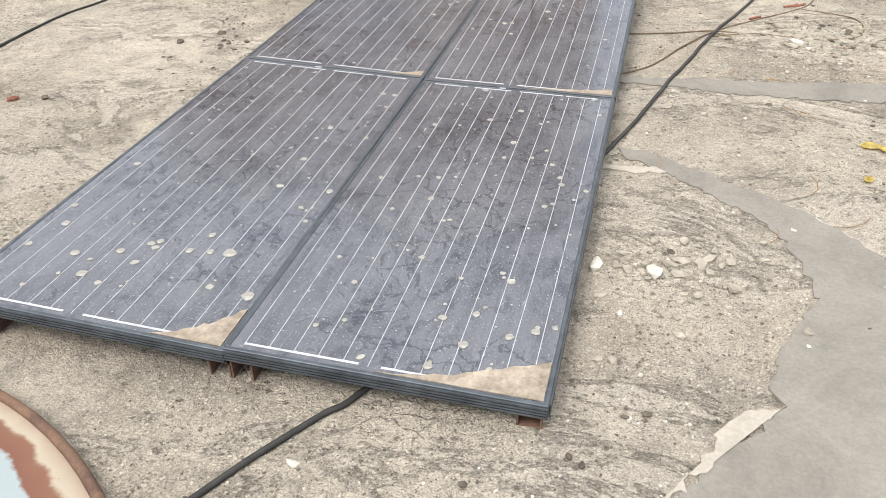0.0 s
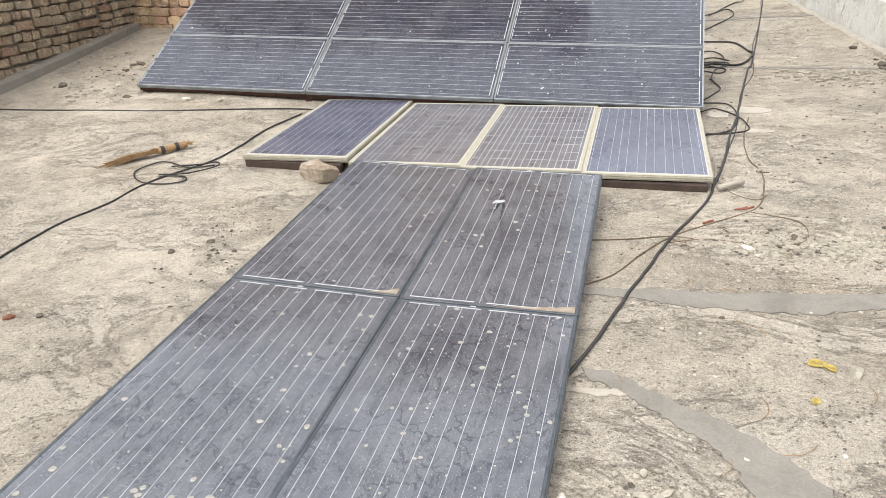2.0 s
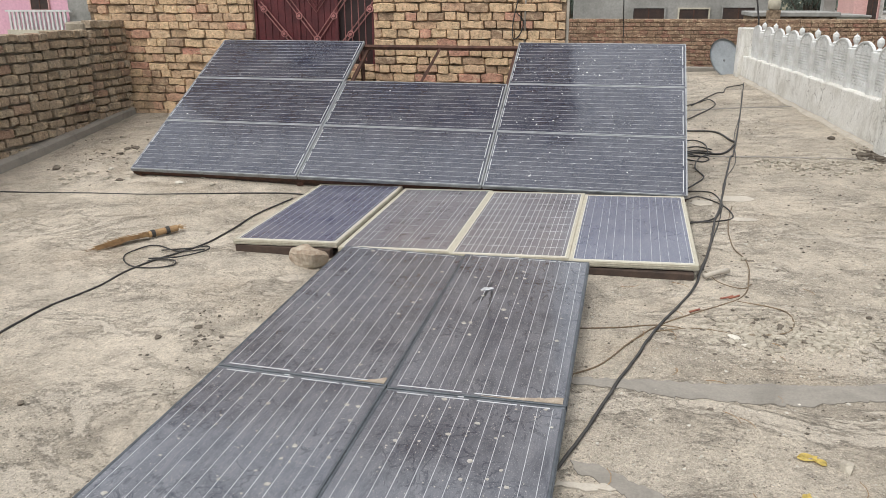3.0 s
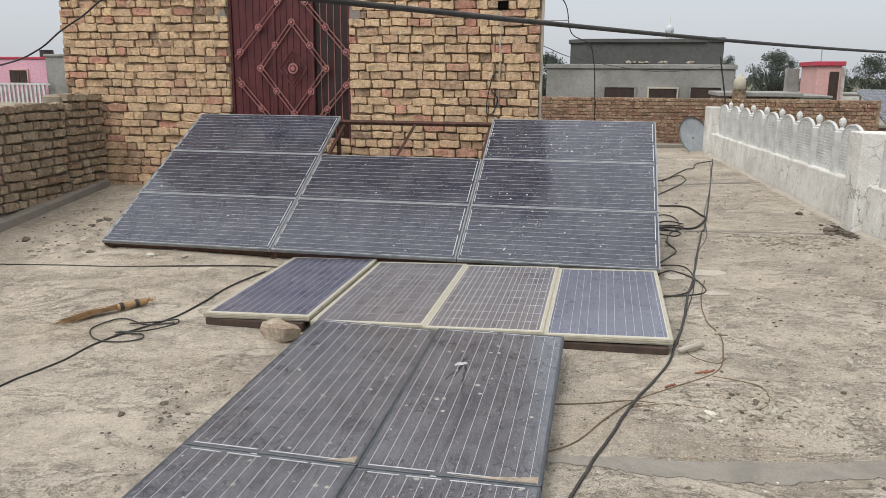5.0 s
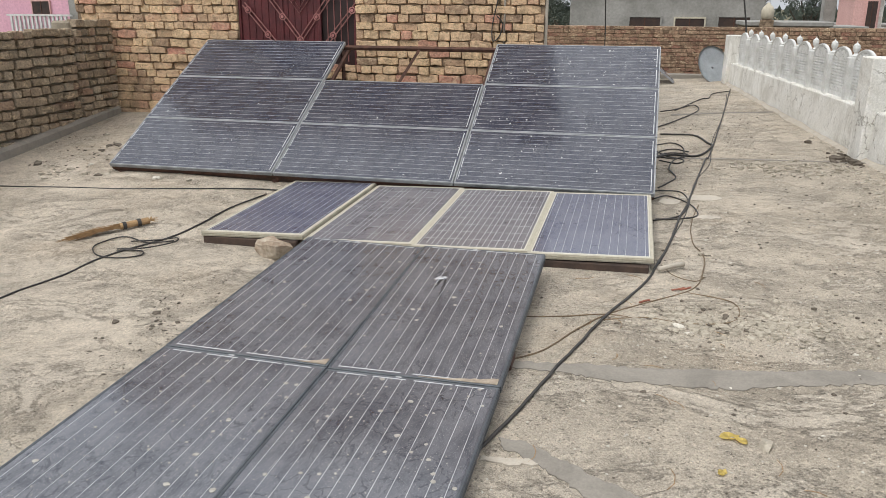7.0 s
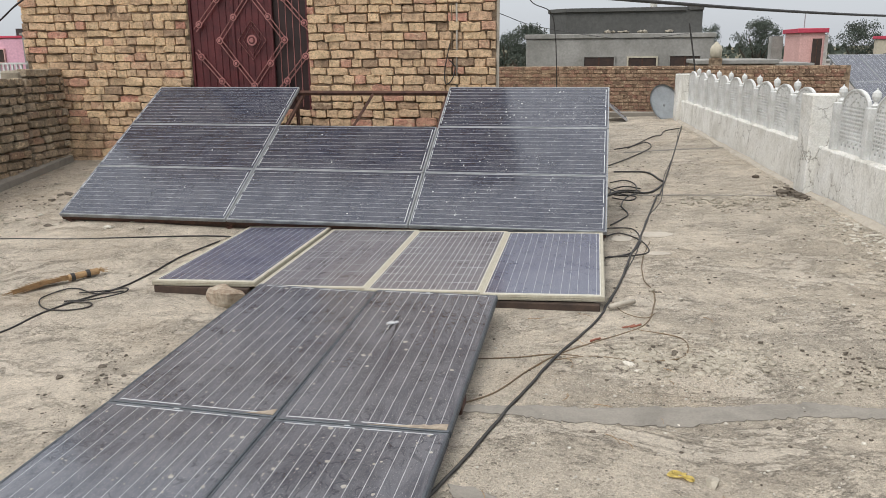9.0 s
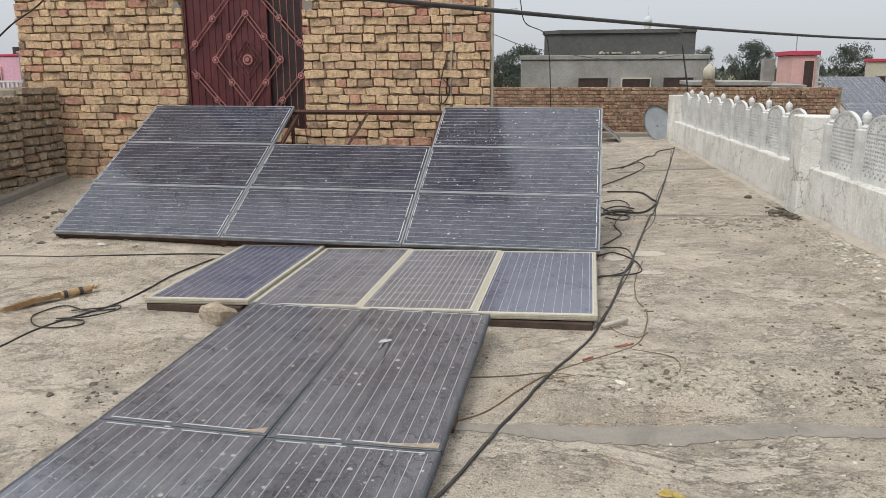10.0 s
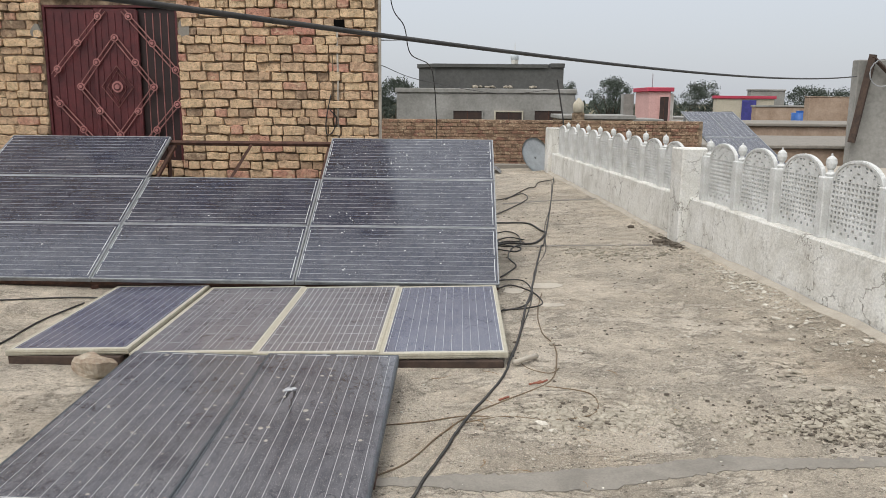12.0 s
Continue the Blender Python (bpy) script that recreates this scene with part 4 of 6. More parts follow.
for pts, r in (([(-6.4, 4.2, 1.36), (-5.69, 4.5, 1.524), (-5.297, 4.5, 1.662), (-5.032, 4.5, 1.838), (-4.776, 4.5, 1.979), (-4.4, 4.5, 2.2), (-4.05, 5.47, 2.62)], 0.009),
               ([(-0.50, 6.5, 2.9), (-0.44, 6.5, 2.40), (-0.31, 6.5, 2.19), (-0.24, 6.5, 1.90), (-0.05, 7.0, 1.80), (0.01, 7.0, 1.55), (0.03, 7.0, 1.25), (0.04, 7.0, 1.0), (0.04, 7.0, 0.0)], 0.006),
               ([(-0.49, 5.5, 1.74), (-0.1, 7.0, 1.62), (1.0, 10.5, 1.52), (2.02, 11.85, 1.62)], 0.004)):
    tagged(part("hanging_wire", tube(bmesh.new(), spline(pts), r, 5), "black_cable", None, smooth=True), "thin dark wire hanging in the air", "wire")

# ---- repaired strips and plaster on the slab ----
def patch(name, pts, mat, label, t=0.004):
    """A thin uneven skin of mortar on the slab, its edge ragged."""
    rnd = random.Random(len(pts) + int(abs(pts[0][0]) * 1000))
    fine = []
    for (x0, y0), (x1, y1) in zip(pts, pts[1:] + pts[:1]):
        n = max(1, int(math.hypot(x1 - x0, y1 - y0) / 0.018))
        for k in range(n):
            q = 0.011 if n > 1 else 0.0
            fine.append((x0 + (x1 - x0) * k / n + q * rnd.uniform(-1, 1), y0 + (y1 - y0) * k / n + q * rnd.uniform(-1, 1)))
    bm = bmesh.new()
    lo = [bm.verts.new((x, y, 0)) for x, y in fine]
    f = bm.faces.new(lo)
    bmesh.ops.triangulate(bm, faces=[f])
    for _ in range(2):
        long = [e for e in bm.edges if e.calc_length() > 0.16]
        if long:
            bmesh.ops.subdivide_edges(bm, edges=long, cuts=1)
            bmesh.ops.triangulate(bm, faces=[f for f in bm.faces if len(f.verts) > 3])
    top = bmesh.ops.extrude_face_region(bm, geom=list(bm.faces))
    up = {v for v in top["geom"] if isinstance(v, bmesh.types.BMVert)}
    for v in bm.verts:
        v.co.z = gz(v.co.x, v.co.y) + 0.006 * noise.noise((v.co.x * 0.9, v.co.y * 0.9, 0)) + 0.003 * noise.noise((v.co.x * 4, v.co.y * 4, 2)) + (t if v in up else -0.02)
    bmesh.ops.recalc_face_normals(bm, faces=bm.faces)
    tagged(part(name, bm, mat, None), label, "repair", kind="structure")


patch("cement_strip", [(0.045, -0.235), (0.110, -0.245), (0.185, -0.283), (0.316, -0.379), (0.450, -0.468), (0.546, -0.536), (0.643, -0.643), (0.720, -0.760), (1.000, -1.300), (1.250, -2.400), (1.200, -3.400), (0.600, -3.500), (0.300, -2.300),
                        (0.235, -1.620), (0.276, -1.523), (0.367, -1.427), (0.433, -1.337), (0.418, -1.267), (0.464, -1.112), (0.539, -0.951), (0.528, -0.838), (0.489, -0.703),
                        (0.414, -0.581), (0.314, -0.495), (0.204, -0.394), (0.120, -0.330), (0.068, -0.305)], "screed", "curving grey cement repair on the roof slab")
patch("cement_strip", [(-0.019, 0.372), (0.208, 0.391), (0.329, 0.401), (0.507, 0.388), (0.701, 0.419), (1.082, 0.467), (1.358, 0.533), (1.606, 0.500), (1.850, 0.493), (2.730, 0.526), (2.735, 0.403), (1.820, 0.409),
                        (1.369, 0.411), (1.109, 0.348), (0.868, 0.275), (0.683, 0.257), (0.499, 0.262), (0.347, 0.263), (0.200, 0.309), (-0.019, 0.319)], "screed", "straight grey cement repair strip on the roof slab")
patch("plaster_spill", [(0.286, -1.515), (0.306, -1.462), (0.318, -1.405), (0.370, -1.365), (0.444, -1.322), (0.430, -1.352), (0.375, -1.402), (0.335, -1.450), (0.282, -1.518), (0.250, -1.570), (0.200, -1.660), (0.170, -1.660), (0.235, -1.570)], "patch", "pale flaking plaster spill on the roof slab", 0.006)
patch("plaster_spill", [(0.000, -0.362), (0.089, -0.370), (0.162, -0.353), (0.183, -0.385), (0.106, -0.398), (0.000, -0.392)], "patch", "pale flaking plaster spill on the roof slab", 0.006)
for x, y, a, b in ((0.95, 3.5, 0.16, 0.10), (0.72, 3.35, 0.08, 0.09), (0.95, 2.9, 0.10, 0.05)):
    patch("plaster_spill", [(x + a * math.cos(k * math.tau / 10), y + b * math.sin(k * math.tau / 10)) for k in range(10)], "patch", "pale flaking plaster spill on the roof slab", 0.003)
for x0, y0, x1, y1, w in ((0.7, 5.15, 2.6, 5.0, 0.05), (0.9, 8.0, 2.2, 8.3, 0.09)):
    patch("cement_strip", [(x0, y0), ((x0 + x1) / 2, (y0 + y1) / 2 + 0.05), (x1, y1), (x1, y1 + w), ((x0 + x1) / 2, (y0 + y1) / 2 + 0.05 + w), (x0, y0 + w)], "screed", "thin grey cement repair strip on the roof slab")
# sloped fillet of mortar along the parapet's foot
bm = bmesh.new()
rnd = random.Random(4)
rows = []
for k in range(81):
    y = -3.5 + 15.4 * k / 80
    w = 0.05 + 0.035 * noise.noise((0, y * 2, 0)) + 0.02 * rnd.random()
    p0, p1 = par @ Vector((-0.025, y, 0)), par @ Vector((-0.025 - w, y, 0))
    rows.append([bm.verts.new((p0.x, p0.y, gz(p0.x, p0.y) + 0.02 + 0.02 * rnd.random())), bm.verts.new((p1.x, p1.y, gz(p1.x, p1.y) - 0.004)), bm.verts.new((p0.x, p0.y, gz(p0.x, p0.y) - 0.03))])
for a, b in zip(rows, rows[1:]):
    bm.faces.new((a[0], b[0], b[1], a[1]))
    bm.faces.new((a[1], b[1], b[2], a[2]))
tagged(part("mortar_fillet", bm, "patch", None), "pale crumbling mortar along the parapet's foot", "mortar", kind="structure")

# ---- stones, rubble and leaves ----
M["stone"] = worn("rubble", (0.47, 0.425, 0.345), (0.27, 0.24, 0.19), 22, 0.95, 0, 0.5, 90, 0.15)
M["stone_white"] = worn("white_rubble", (0.66, 0.62, 0.54), (0.48, 0.44, 0.37), 22, 0.95, 0, 0.5, 90, 0.15)
M["stone_dark"] = worn("dark_rubble", (0.17, 0.145, 0.115), (0.09, 0.075, 0.06), 22, 0.95, 0, 0.5, 90, 0.15)
M["stone_red"] = worn("red_rubble", (0.26, 0.11, 0.07), (0.15, 0.07, 0.05), 22, 0.95, 0, 0.5, 90, 0.15)
M["leaf"] = worn("yellow_leaf", (0.78, 0.63, 0.20), (0.62, 0.48, 0.15), 20, 0.8, 0, 0.2)
M["straw"] = worn("straw", (0.42, 0.27, 0.13), (0.26, 0.16, 0.08), 20, 0.85, 0, 0.2)


def chip_bm(bm, x, y, r, flat, rnd, z=None):
    m = Matrix.Translation((x, y, (gz(x, y) + flat * r * 0.25) if z is None else z)) @ Euler((rnd.uniform(-0.15, 0.15), rnd.uniform(-0.15, 0.15), rnd.random() * 6.3)).to_matrix().to_4x4()
    v = bmesh.ops.create_icosphere(bm, subdivisions=1, radius=r)["verts"]
    for q in v:
        k = 0.72 + 0.5 * rnd.random()
        q.co = m @ Vector((q.co.x * k * 1.25, q.co.y * k * 0.85, max(q.co.z * flat * k, -0.3 * flat * r)))


rnd = random.Random(77)
for x, y, r, mat, flat in ((0.035, -0.907, 0.022, "stone_white", 0.5), (0.175, -0.911, 0.028, "stone_white", 0.6), (0.235, -0.905, 0.024, "stone", 0.35), (0.244, -0.846, 0.02, "stone", 0.4), (0.212, -0.808, 0.012, "stone_dark", 0.4),
                           (0.334, -0.853, 0.013, "stone", 0.6), (0.358, -0.830, 0.017, "stone", 0.5), (0.058, -1.031, 0.018, "stone", 0.4), (0.280, -0.984, 0.017, "stone", 0.4), (0.238, -1.142, 0.014, "stone", 0.6),
                           (0.107, -1.091, 0.009, "stone_white", 0.6), (0.073, -1.258, 0.011, "stone", 0.5), (0.102, -1.253, 0.013, "stone", 0.5), (0.521, -0.649, 0.011, "stone_white", 0.5), (-0.442, -1.672, 0.012, "stone_white", 0.7),
                           (0.440, -0.718, 0.014, "stone", 0.3), (0.183, -1.401, 0.01, "stone_dark", 0.6), (0.142, -1.417, 0.008, "stone_dark", 0.6), (0.049, -1.541, 0.008, "stone_dark", 0.7), (0.075, -1.558, 0.009, "stone_dark", 0.7),
                           (-0.126, -1.648, 0.009, "stone_dark", 0.6), (-2.259, -0.220, 0.020, "stone_red", 0.7), (-2.140, -0.188, 0.018, "stone_dark", 0.7), (-1.821, 0.639, 0.020, "stone_dark", 0.7), (-1.954, 0.498, 0.022, "stone_dark", 0.7),
                           (0.900, -0.140, 0.028, "stone", 0.8), (0.673, 0.872, 0.030, "stone_white", 0.35), (0.714, 0.794, 0.022, "stone_white", 0.35), (0.876, 0.912, 0.02, "stone", 0.4), (1.013, 0.844, 0.028, "stone", 0.4), (2.022, 1.462, 0.025, "stone", 0.5),
                           (2.069, 1.223, 0.032, "stone", 0.45), (2.001, 1.552, 0.024, "stone", 0.5), (2.169, 6.081, 0.045, "stone_dark", 0.7), (1.441, 1.635, 0.022, "stone", 0.4), (0.849, 2.017, 0.022, "stone", 0.8),
                           (-3.373, 3.104, 0.05, "stone_white", 0.35), (-3.934, 3.127, 0.04, "stone_dark", 0.4), (-4.780, 3.431, 0.05, "stone_dark", 0.5), (-4.480, 4.050, 0.04, "stone_dark", 0.4), (-4.777, 4.445, 0.035, "stone", 0.4), (-4.220, 3.424, 0.03, "stone_white", 0.6)):
    bm = bmesh.new()
    chip_bm(bm, x, y, r, flat, rnd)
    lab = {"stone": "grey-tan chip of broken mortar on the roof", "stone_white": "whitish chip of broken plaster on the roof", "stone_dark": "small dark stone on the roof", "stone_red": "small reddish brick chip on the roof"}[mat]
    tagged(part("stone_chip", bm, mat, None), lab, "stone", "loose chips on the roof")


def scatter(name, n, cx, cy, sx, sy, r0, r1, mat, label, seed, flat=0.45):
    rnd = random.Random(seed)
    vs, fs = [], []
    bm = bmesh.new()
    for _ in range(n):
        x, y = cx + rnd.gauss(0, sx), cy + rnd.gauss(0, sy)
        if -2 * W - 0.02 < x < 0.02 and -L < y < L + 0.05 or (-2.3 < x < 0.62 and 1.5 < y < 3.3) or x > 2.8 - 0.085 * y or x < LX + 0.1 or y > 12.4:
            continue
        r = r0 + (r1 - r0) * rnd.random() ** 3
        a = rnd.random() * 6.3
        z = gz(x, y) + 0.004 * noise.noise((x * 0.9, y * 0.9, 0))
        k = 5
        ring = [bm.verts.new((x + r * (0.7 + 0.6 * rnd.random()) * math.cos(a + j * math.tau / k), y + r * (0.7 + 0.6 * rnd.random()) * math.sin(a + j * math.tau / k), z - 0.002)) for j in range(k)]
        tip = [bm.verts.new((v.co.x * 0.75 + x * 0.25, v.co.y * 0.75 + y * 0.25, z + r * flat * (0.6 + 0.5 * rnd.random()))) for v in ring]
        bm.faces.new(tip)
        for j in range(k):
            bm.faces.new((ring[j], ring[(j + 1) % k], tip[(j + 1) % k], tip[j]))
    bmesh.ops.recalc_face_normals(bm, faces=bm.faces)
    tagged(part(name, bm, mat, None), label, "rubble", kind="stuff")


scatter("rubble_bits", 420, 2.06, 0.85, 0.20, 0.12, 0.005, 0.018, "stone", "heap of grey crumbled mortar bits on the roof", 1)
scatter("rubble_bits", 160, 2.0, 0.85, 0.26, 0.16, 0.003, 0.014, "stone_dark", "dark crumbs among the mortar bits", 2)
scatter("rubble_bits", 200, 0.85, 1.0, 0.2, 0.14, 0.004, 0.02, "stone", "grey mortar crumbs round the tan wire", 3)
scatter("rubble_bits", 120, 1.25, 0.95, 0.35, 0.2, 0.004, 0.022, "stone", "grey mortar crumbs on the slab", 4)
scatter("grit", 1500, 0.9, 0.2, 0.8, 1.5, 0.0018, 0.008, "stone_white", "pale grit scattered on the roof", 5)
scatter("grit", 900, 0.9, 0.2, 0.9, 1.5, 0.0015, 0.006, "stone_dark", "dark grit scattered on the roof", 6)
scatter("grit", 1000, 1.3, 4.5, 0.8, 3.0, 0.003, 0.012, "stone_white", "pale grit scattered on the roof", 7)
scatter("grit", 800, 1.3, 4.5, 0.8, 3.0, 0.004, 0.014, "stone_dark", "dark grit scattered on the roof", 8)
scatter("grit", 900, -2.6, 1.2, 0.8, 1.4, 0.0015, 0.006, "stone", "grit scattered on the roof", 9)
scatter("grit", 500, -1.70, 0.45, 0.12, 0.4, 0.0012, 0.005, "stone_dark", "dark grit beside the flat panels", 10)
scatter("grit", 400, -0.4, -1.8, 0.5, 0.2, 0.001, 0.004, "stone_dark", "dark grit scattered on the roof", 11)
scatter("rubble_bits", 200, 2.45, 5.85, 0.1, 0.3, 0.01, 0.04, "stone", "crumbled mortar by the parapet", 12)
scatter("rubble_bits", 160, -4.3, 3.9, 0.5, 0.5, 0.003, 0.016, "stone_dark", "dark crumbs before the low wall", 13)

def flakes(n, cx, cy, sx, sy, r0, r1, mat, label, seed, tilt=0.35):
    """Flat broken plates of screed, lying tilted on one another."""
    rnd = random.Random(seed)
    bm = bmesh.new()
    for _ in range(n):
        x, y = cx + rnd.gauss(0, sx), cy + rnd.gauss(0, sy)
        r = r0 + (r1 - r0) * rnd.random() ** 2.2
        if -2 * W - 0.05 < x < 0.04 and -L - 0.02 < y < L + 0.05 or (-2.3 < x < 0.64 and 1.5 < y < 3.3) or x > 2.88 - 0.085 * y - r or x < LX + 0.15:
            continue
        t = r * rnd.uniform(0.22, 0.42)
        lift = math.sin(tilt) * r * rnd.random()
        m = Matrix.Translation((x, y, gz(x, y) + 0.3 * t + 0.5 * lift)) @ Euler((rnd.gauss(0, tilt * 0.6), rnd.gauss(0, tilt * 0.6), rnd.random() * 6.3)).to_matrix().to_4x4()
        k = rnd.choice((4, 5, 5, 6))
        out = [(r * rnd.uniform(0.65, 1.15) * math.cos((j + rnd.uniform(-0.25, 0.25)) * math.tau / k), 0.72 * r * rnd.uniform(0.65, 1.15) * math.sin((j + rnd.uniform(-0.25, 0.25)) * math.tau / k)) for j in range(k)]
        prism(bm, out, -t / 2, t / 2, m)
    tagged(part("rubble_bits", bm, mat, None), label, "rubble", kind="stuff")


flakes(420, 2.06, 0.86, 0.17, 0.10, 0.007, 0.028, "stone", "heap of flat broken screed flakes on the roof", 41)
flakes(320, 2.04, 0.84, 0.22, 0.12, 0.005, 0.018, "stone_dark", "dark broken screed flakes on the roof", 42)
flakes(90, 1.55, 0.80, 0.35, 0.10, 0.006, 0.024, "stone", "flat screed flakes along the repair strip", 43)
flakes(130, 0.72, 0.98, 0.16, 0.09, 0.005, 0.024, "stone", "flat mortar flakes inside the tan wire's loop", 44)
flakes(60, 0.72, 0.96, 0.18, 0.10, 0.005, 0.02, "stone_dark", "dark mortar flakes inside the tan wire's loop", 45)
flakes(50, 1.12, 0.95, 0.10, 0.09, 0.006, 0.022, "stone", "flat mortar flakes on the slab", 46)
flakes(22, 2.0, 1.5, 0.10, 0.14, 0.008, 0.030, "stone", "loose screed flakes on the slab", 47)
flakes(34, 0.27, -0.88, 0.10, 0.09, 0.008, 0.026, "stone", "flat mortar flakes near the flat panel", 48)
flakes(90, 1.55, 2.35, 0.30, 0.45, 0.003, 0.016, "stone_white", "pale plaster flakes on the slab", 49, 0.15)
flakes(130, 1.70, 2.2, 0.45, 0.6, 0.003, 0.013, "stone_dark", "dark flakes on the slab", 50, 0.2)
flakes(150, 1.75, 4.75, 0.30, 0.16, 0.008, 0.045, "stone", "screed flakes by the parapet's pillar", 51, 0.2)
flakes(90, 2.38, 5.25, 0.08, 0.22, 0.012, 0.06, "stone_dark", "dark crumbled mortar at the pillar's foot", 52)
flakes(420, 2.52, 3.4, 0.12, 0.85, 0.006, 0.030, "stone_white", "white crumbled plaster along the parapet", 53, 0.3)
flakes(220, 2.45, 3.2, 0.18, 0.9, 0.006, 0.026, "stone", "grey crumbled mortar along the parapet", 54, 0.3)
flakes(90, -1.72, 0.55, 0.10, 0.25, 0.004, 0.016, "stone_dark", "dark crumbs beside the flat panels", 55, 0.2)
flakes(40, -4.45, 4.15, 0.35, 0.35, 0.012, 0.05, "stone_dark", "dark litter before the low wall", 56, 0.15)
flakes(60, -4.1, 3.2, 0.45, 0.12, 0.008, 0.04, "stone", "mortar flakes before the raised panels", 57, 0.15)
scatter("rubble_bits", 260, 0.80, 0.92, 0.16, 0.09, 0.006, 0.026, "stone", "grey mortar chips round the tan wire", 21, 0.3)
scatter("rubble_bits", 90, 0.80, 0.92, 0.18, 0.10, 0.004, 0.016, "stone_dark", "dark chips round the tan wire", 22, 0.3)
scatter("rubble_bits", 160, 1.15, 0.95, 0.10, 0.08, 0.006, 0.024, "stone", "grey mortar chips on the slab", 23, 0.3)
scatter("rubble_bits", 120, 0.27, -0.92, 0.13, 0.11, 0.003, 0.012, "stone", "grey mortar chips near the panel", 24, 0.4)
scatter("rubble_bits", 160, 1.6, 2.6, 0.35, 0.5, 0.002, 0.009, "stone_white", "pale flakes of plaster on the roof", 25, 0.25)
scatter("rubble_bits", 260, 2.35, 4.0, 0.16, 1.2, 0.006, 0.024, "stone", "crumbled mortar along the parapet", 26, 0.4)
scatter("grit", 1600, 0.35, -0.9, 0.45, 0.6, 0.001, 0.0045, "stone_white", "fine pale grit beside the flat panels", 27)
scatter("grit", 900, -0.3, -1.75, 0.5, 0.16, 0.001, 0.004, "stone_white", "fine pale grit before the flat panels", 28)
rnd = random.Random(55)
for k in range(26):
    x, y = rnd.uniform(0.1, 1.5), rnd.uniform(-0.9, 1.6)
    a, ln = rnd.random() * 3.1, rnd.uniform(0.02, 0.07)
    pts = [(x + ln * t * math.cos(a + 0.3 * t), y + ln * t * math.sin(a + 0.3 * t), gz(x, y) + 0.004) for t in (-1, -0.3, 0.4, 1)]
    tagged(part("dry_twig", tube(bmesh.new(), pts, 0.0013, 4), "straw", None), "thin dry twig lying on the concrete", "twig", "dry twigs")

for x, y, s, turn in ((0.79, -0.10, 0.036, 20), (0.825, -0.12, 0.03, 120), (0.748, -0.328, 0.022, 60)):
    bm = bmesh.new()
    n = 8
    mid = [bm.verts.new((s * (2 * k / n - 1), 0, 0.004 + 0.006 * math.sin(k * 0.9))) for k in range(n + 1)]
    for sgn in (-1, 1):
        edge = [bm.verts.new((s * (2 * k / n - 1), sgn * s * 0.62 * math.sin(math.pi * k / n) ** 0.7, 0.007 * math.sin(math.pi * k / n))) for k in range(1, n)]
        row = [mid[0]] + edge + [mid[n]]
        for k in range(n):
            f = [mid[k], mid[k + 1], row[k + 1], row[k]]
            f = [v for i, v in enumerate(f) if v not in f[:i]]
            bm.faces.new(f)
    bmesh.ops.solidify(bm, geom=list(bm.faces), thickness=0.0012)
    ob = part("fallen_leaf", bm, "leaf", None)
    ob.matrix_world = pose(x, y, gz(x, y) + 0.004, 4, 3, turn)
    tagged(ob, "curled yellow fallen leaf on the concrete", "leaf", "fallen leaves")

# broken brick lump by the cream panels
rnd = random.Random(3)
bm = bmesh.new()
box(bm, (0, 0, 0.05), (0.23, 0.13, 0.105), None, 0.018)
bmesh.ops.subdivide_edges(bm, edges=list(bm.edges), cuts=2, use_grid_fill=True)
for v in bm.verts:
    v.co += 0.016 * noise.noise_vector(v.co * 17) + 0.034 * noise.noise_vector(v.co * 6)
M["lump"] = worn("broken_brick", (0.44, 0.39, 0.31), (0.26, 0.19, 0.135), 13, 0.95, 0, 0.6, 70, 0.15)
ob = part("broken_brick", bm, "lump", None)
ob.matrix_world = pose(-1.645, 1.62, gz(-1.645, 1.62) - 0.004, 0, 0, -35)
tagged(ob, "broken mortar-caked brick lying beside the cream panels", "brick")

# red tape on the tan wire's joints
M["red_tape"] = worn("red_tape", (0.34, 0.12, 0.07), (0.22, 0.08, 0.05), 20, 0.6, 0, 0.1)
for pts in ([(0.50, 1.146), (0.53, 1.175), (0.55, 1.19)], [(0.70, 1.36), (0.735, 1.39), (0.755, 1.41)], [(0.66, 1.35), (0.70, 1.375), (0.72, 1.40)]):
    lay("tape_wrap", pts, 0.0055, "red_tape", "red tape wrapped round the tan wire", "tape", 0.001)
# white plastic pipe piece
tagged(part("plastic_pipe", tube(bmesh.new(), [(0.60, 1.62, 0.03), (0.67, 1.68, 0.035), (0.735, 1.745, 0.03)], 0.014, 10), "patch", None, smooth=True), "short off-white plastic pipe by the panel corner", "pipe")

# broom of straw with a bound handle
broom = thing("broom", (0, 0, 0), "straw hand broom with a dark bound handle lying on the roof", "broom")
h0, h1 = Vector((-2.78, 2.065, gz(-2.78, 2.06) + 0.03)), Vector((-2.90, 1.91, gz(-2.9, 1.91) + 0.03))
tip = Vector((-3.12, 1.71, gz(-3.12, 1.71)))
part("handle", tube(bmesh.new(), [h0, (h0 + h1) / 2, h1], 0.022, 10), "straw", broom, "bundled straw stalks")
for k in (0.35, 0.85):
    c = h0 + (h1 - h0) * k
    d = (h1 - h0).normalized() * 0.012
    part("binding", tube(bmesh.new(), [c - d, c + d], 0.026, 10), "black_cable", broom, "dark tape binding")
rnd = random.Random(8)
bm = bmesh.new()
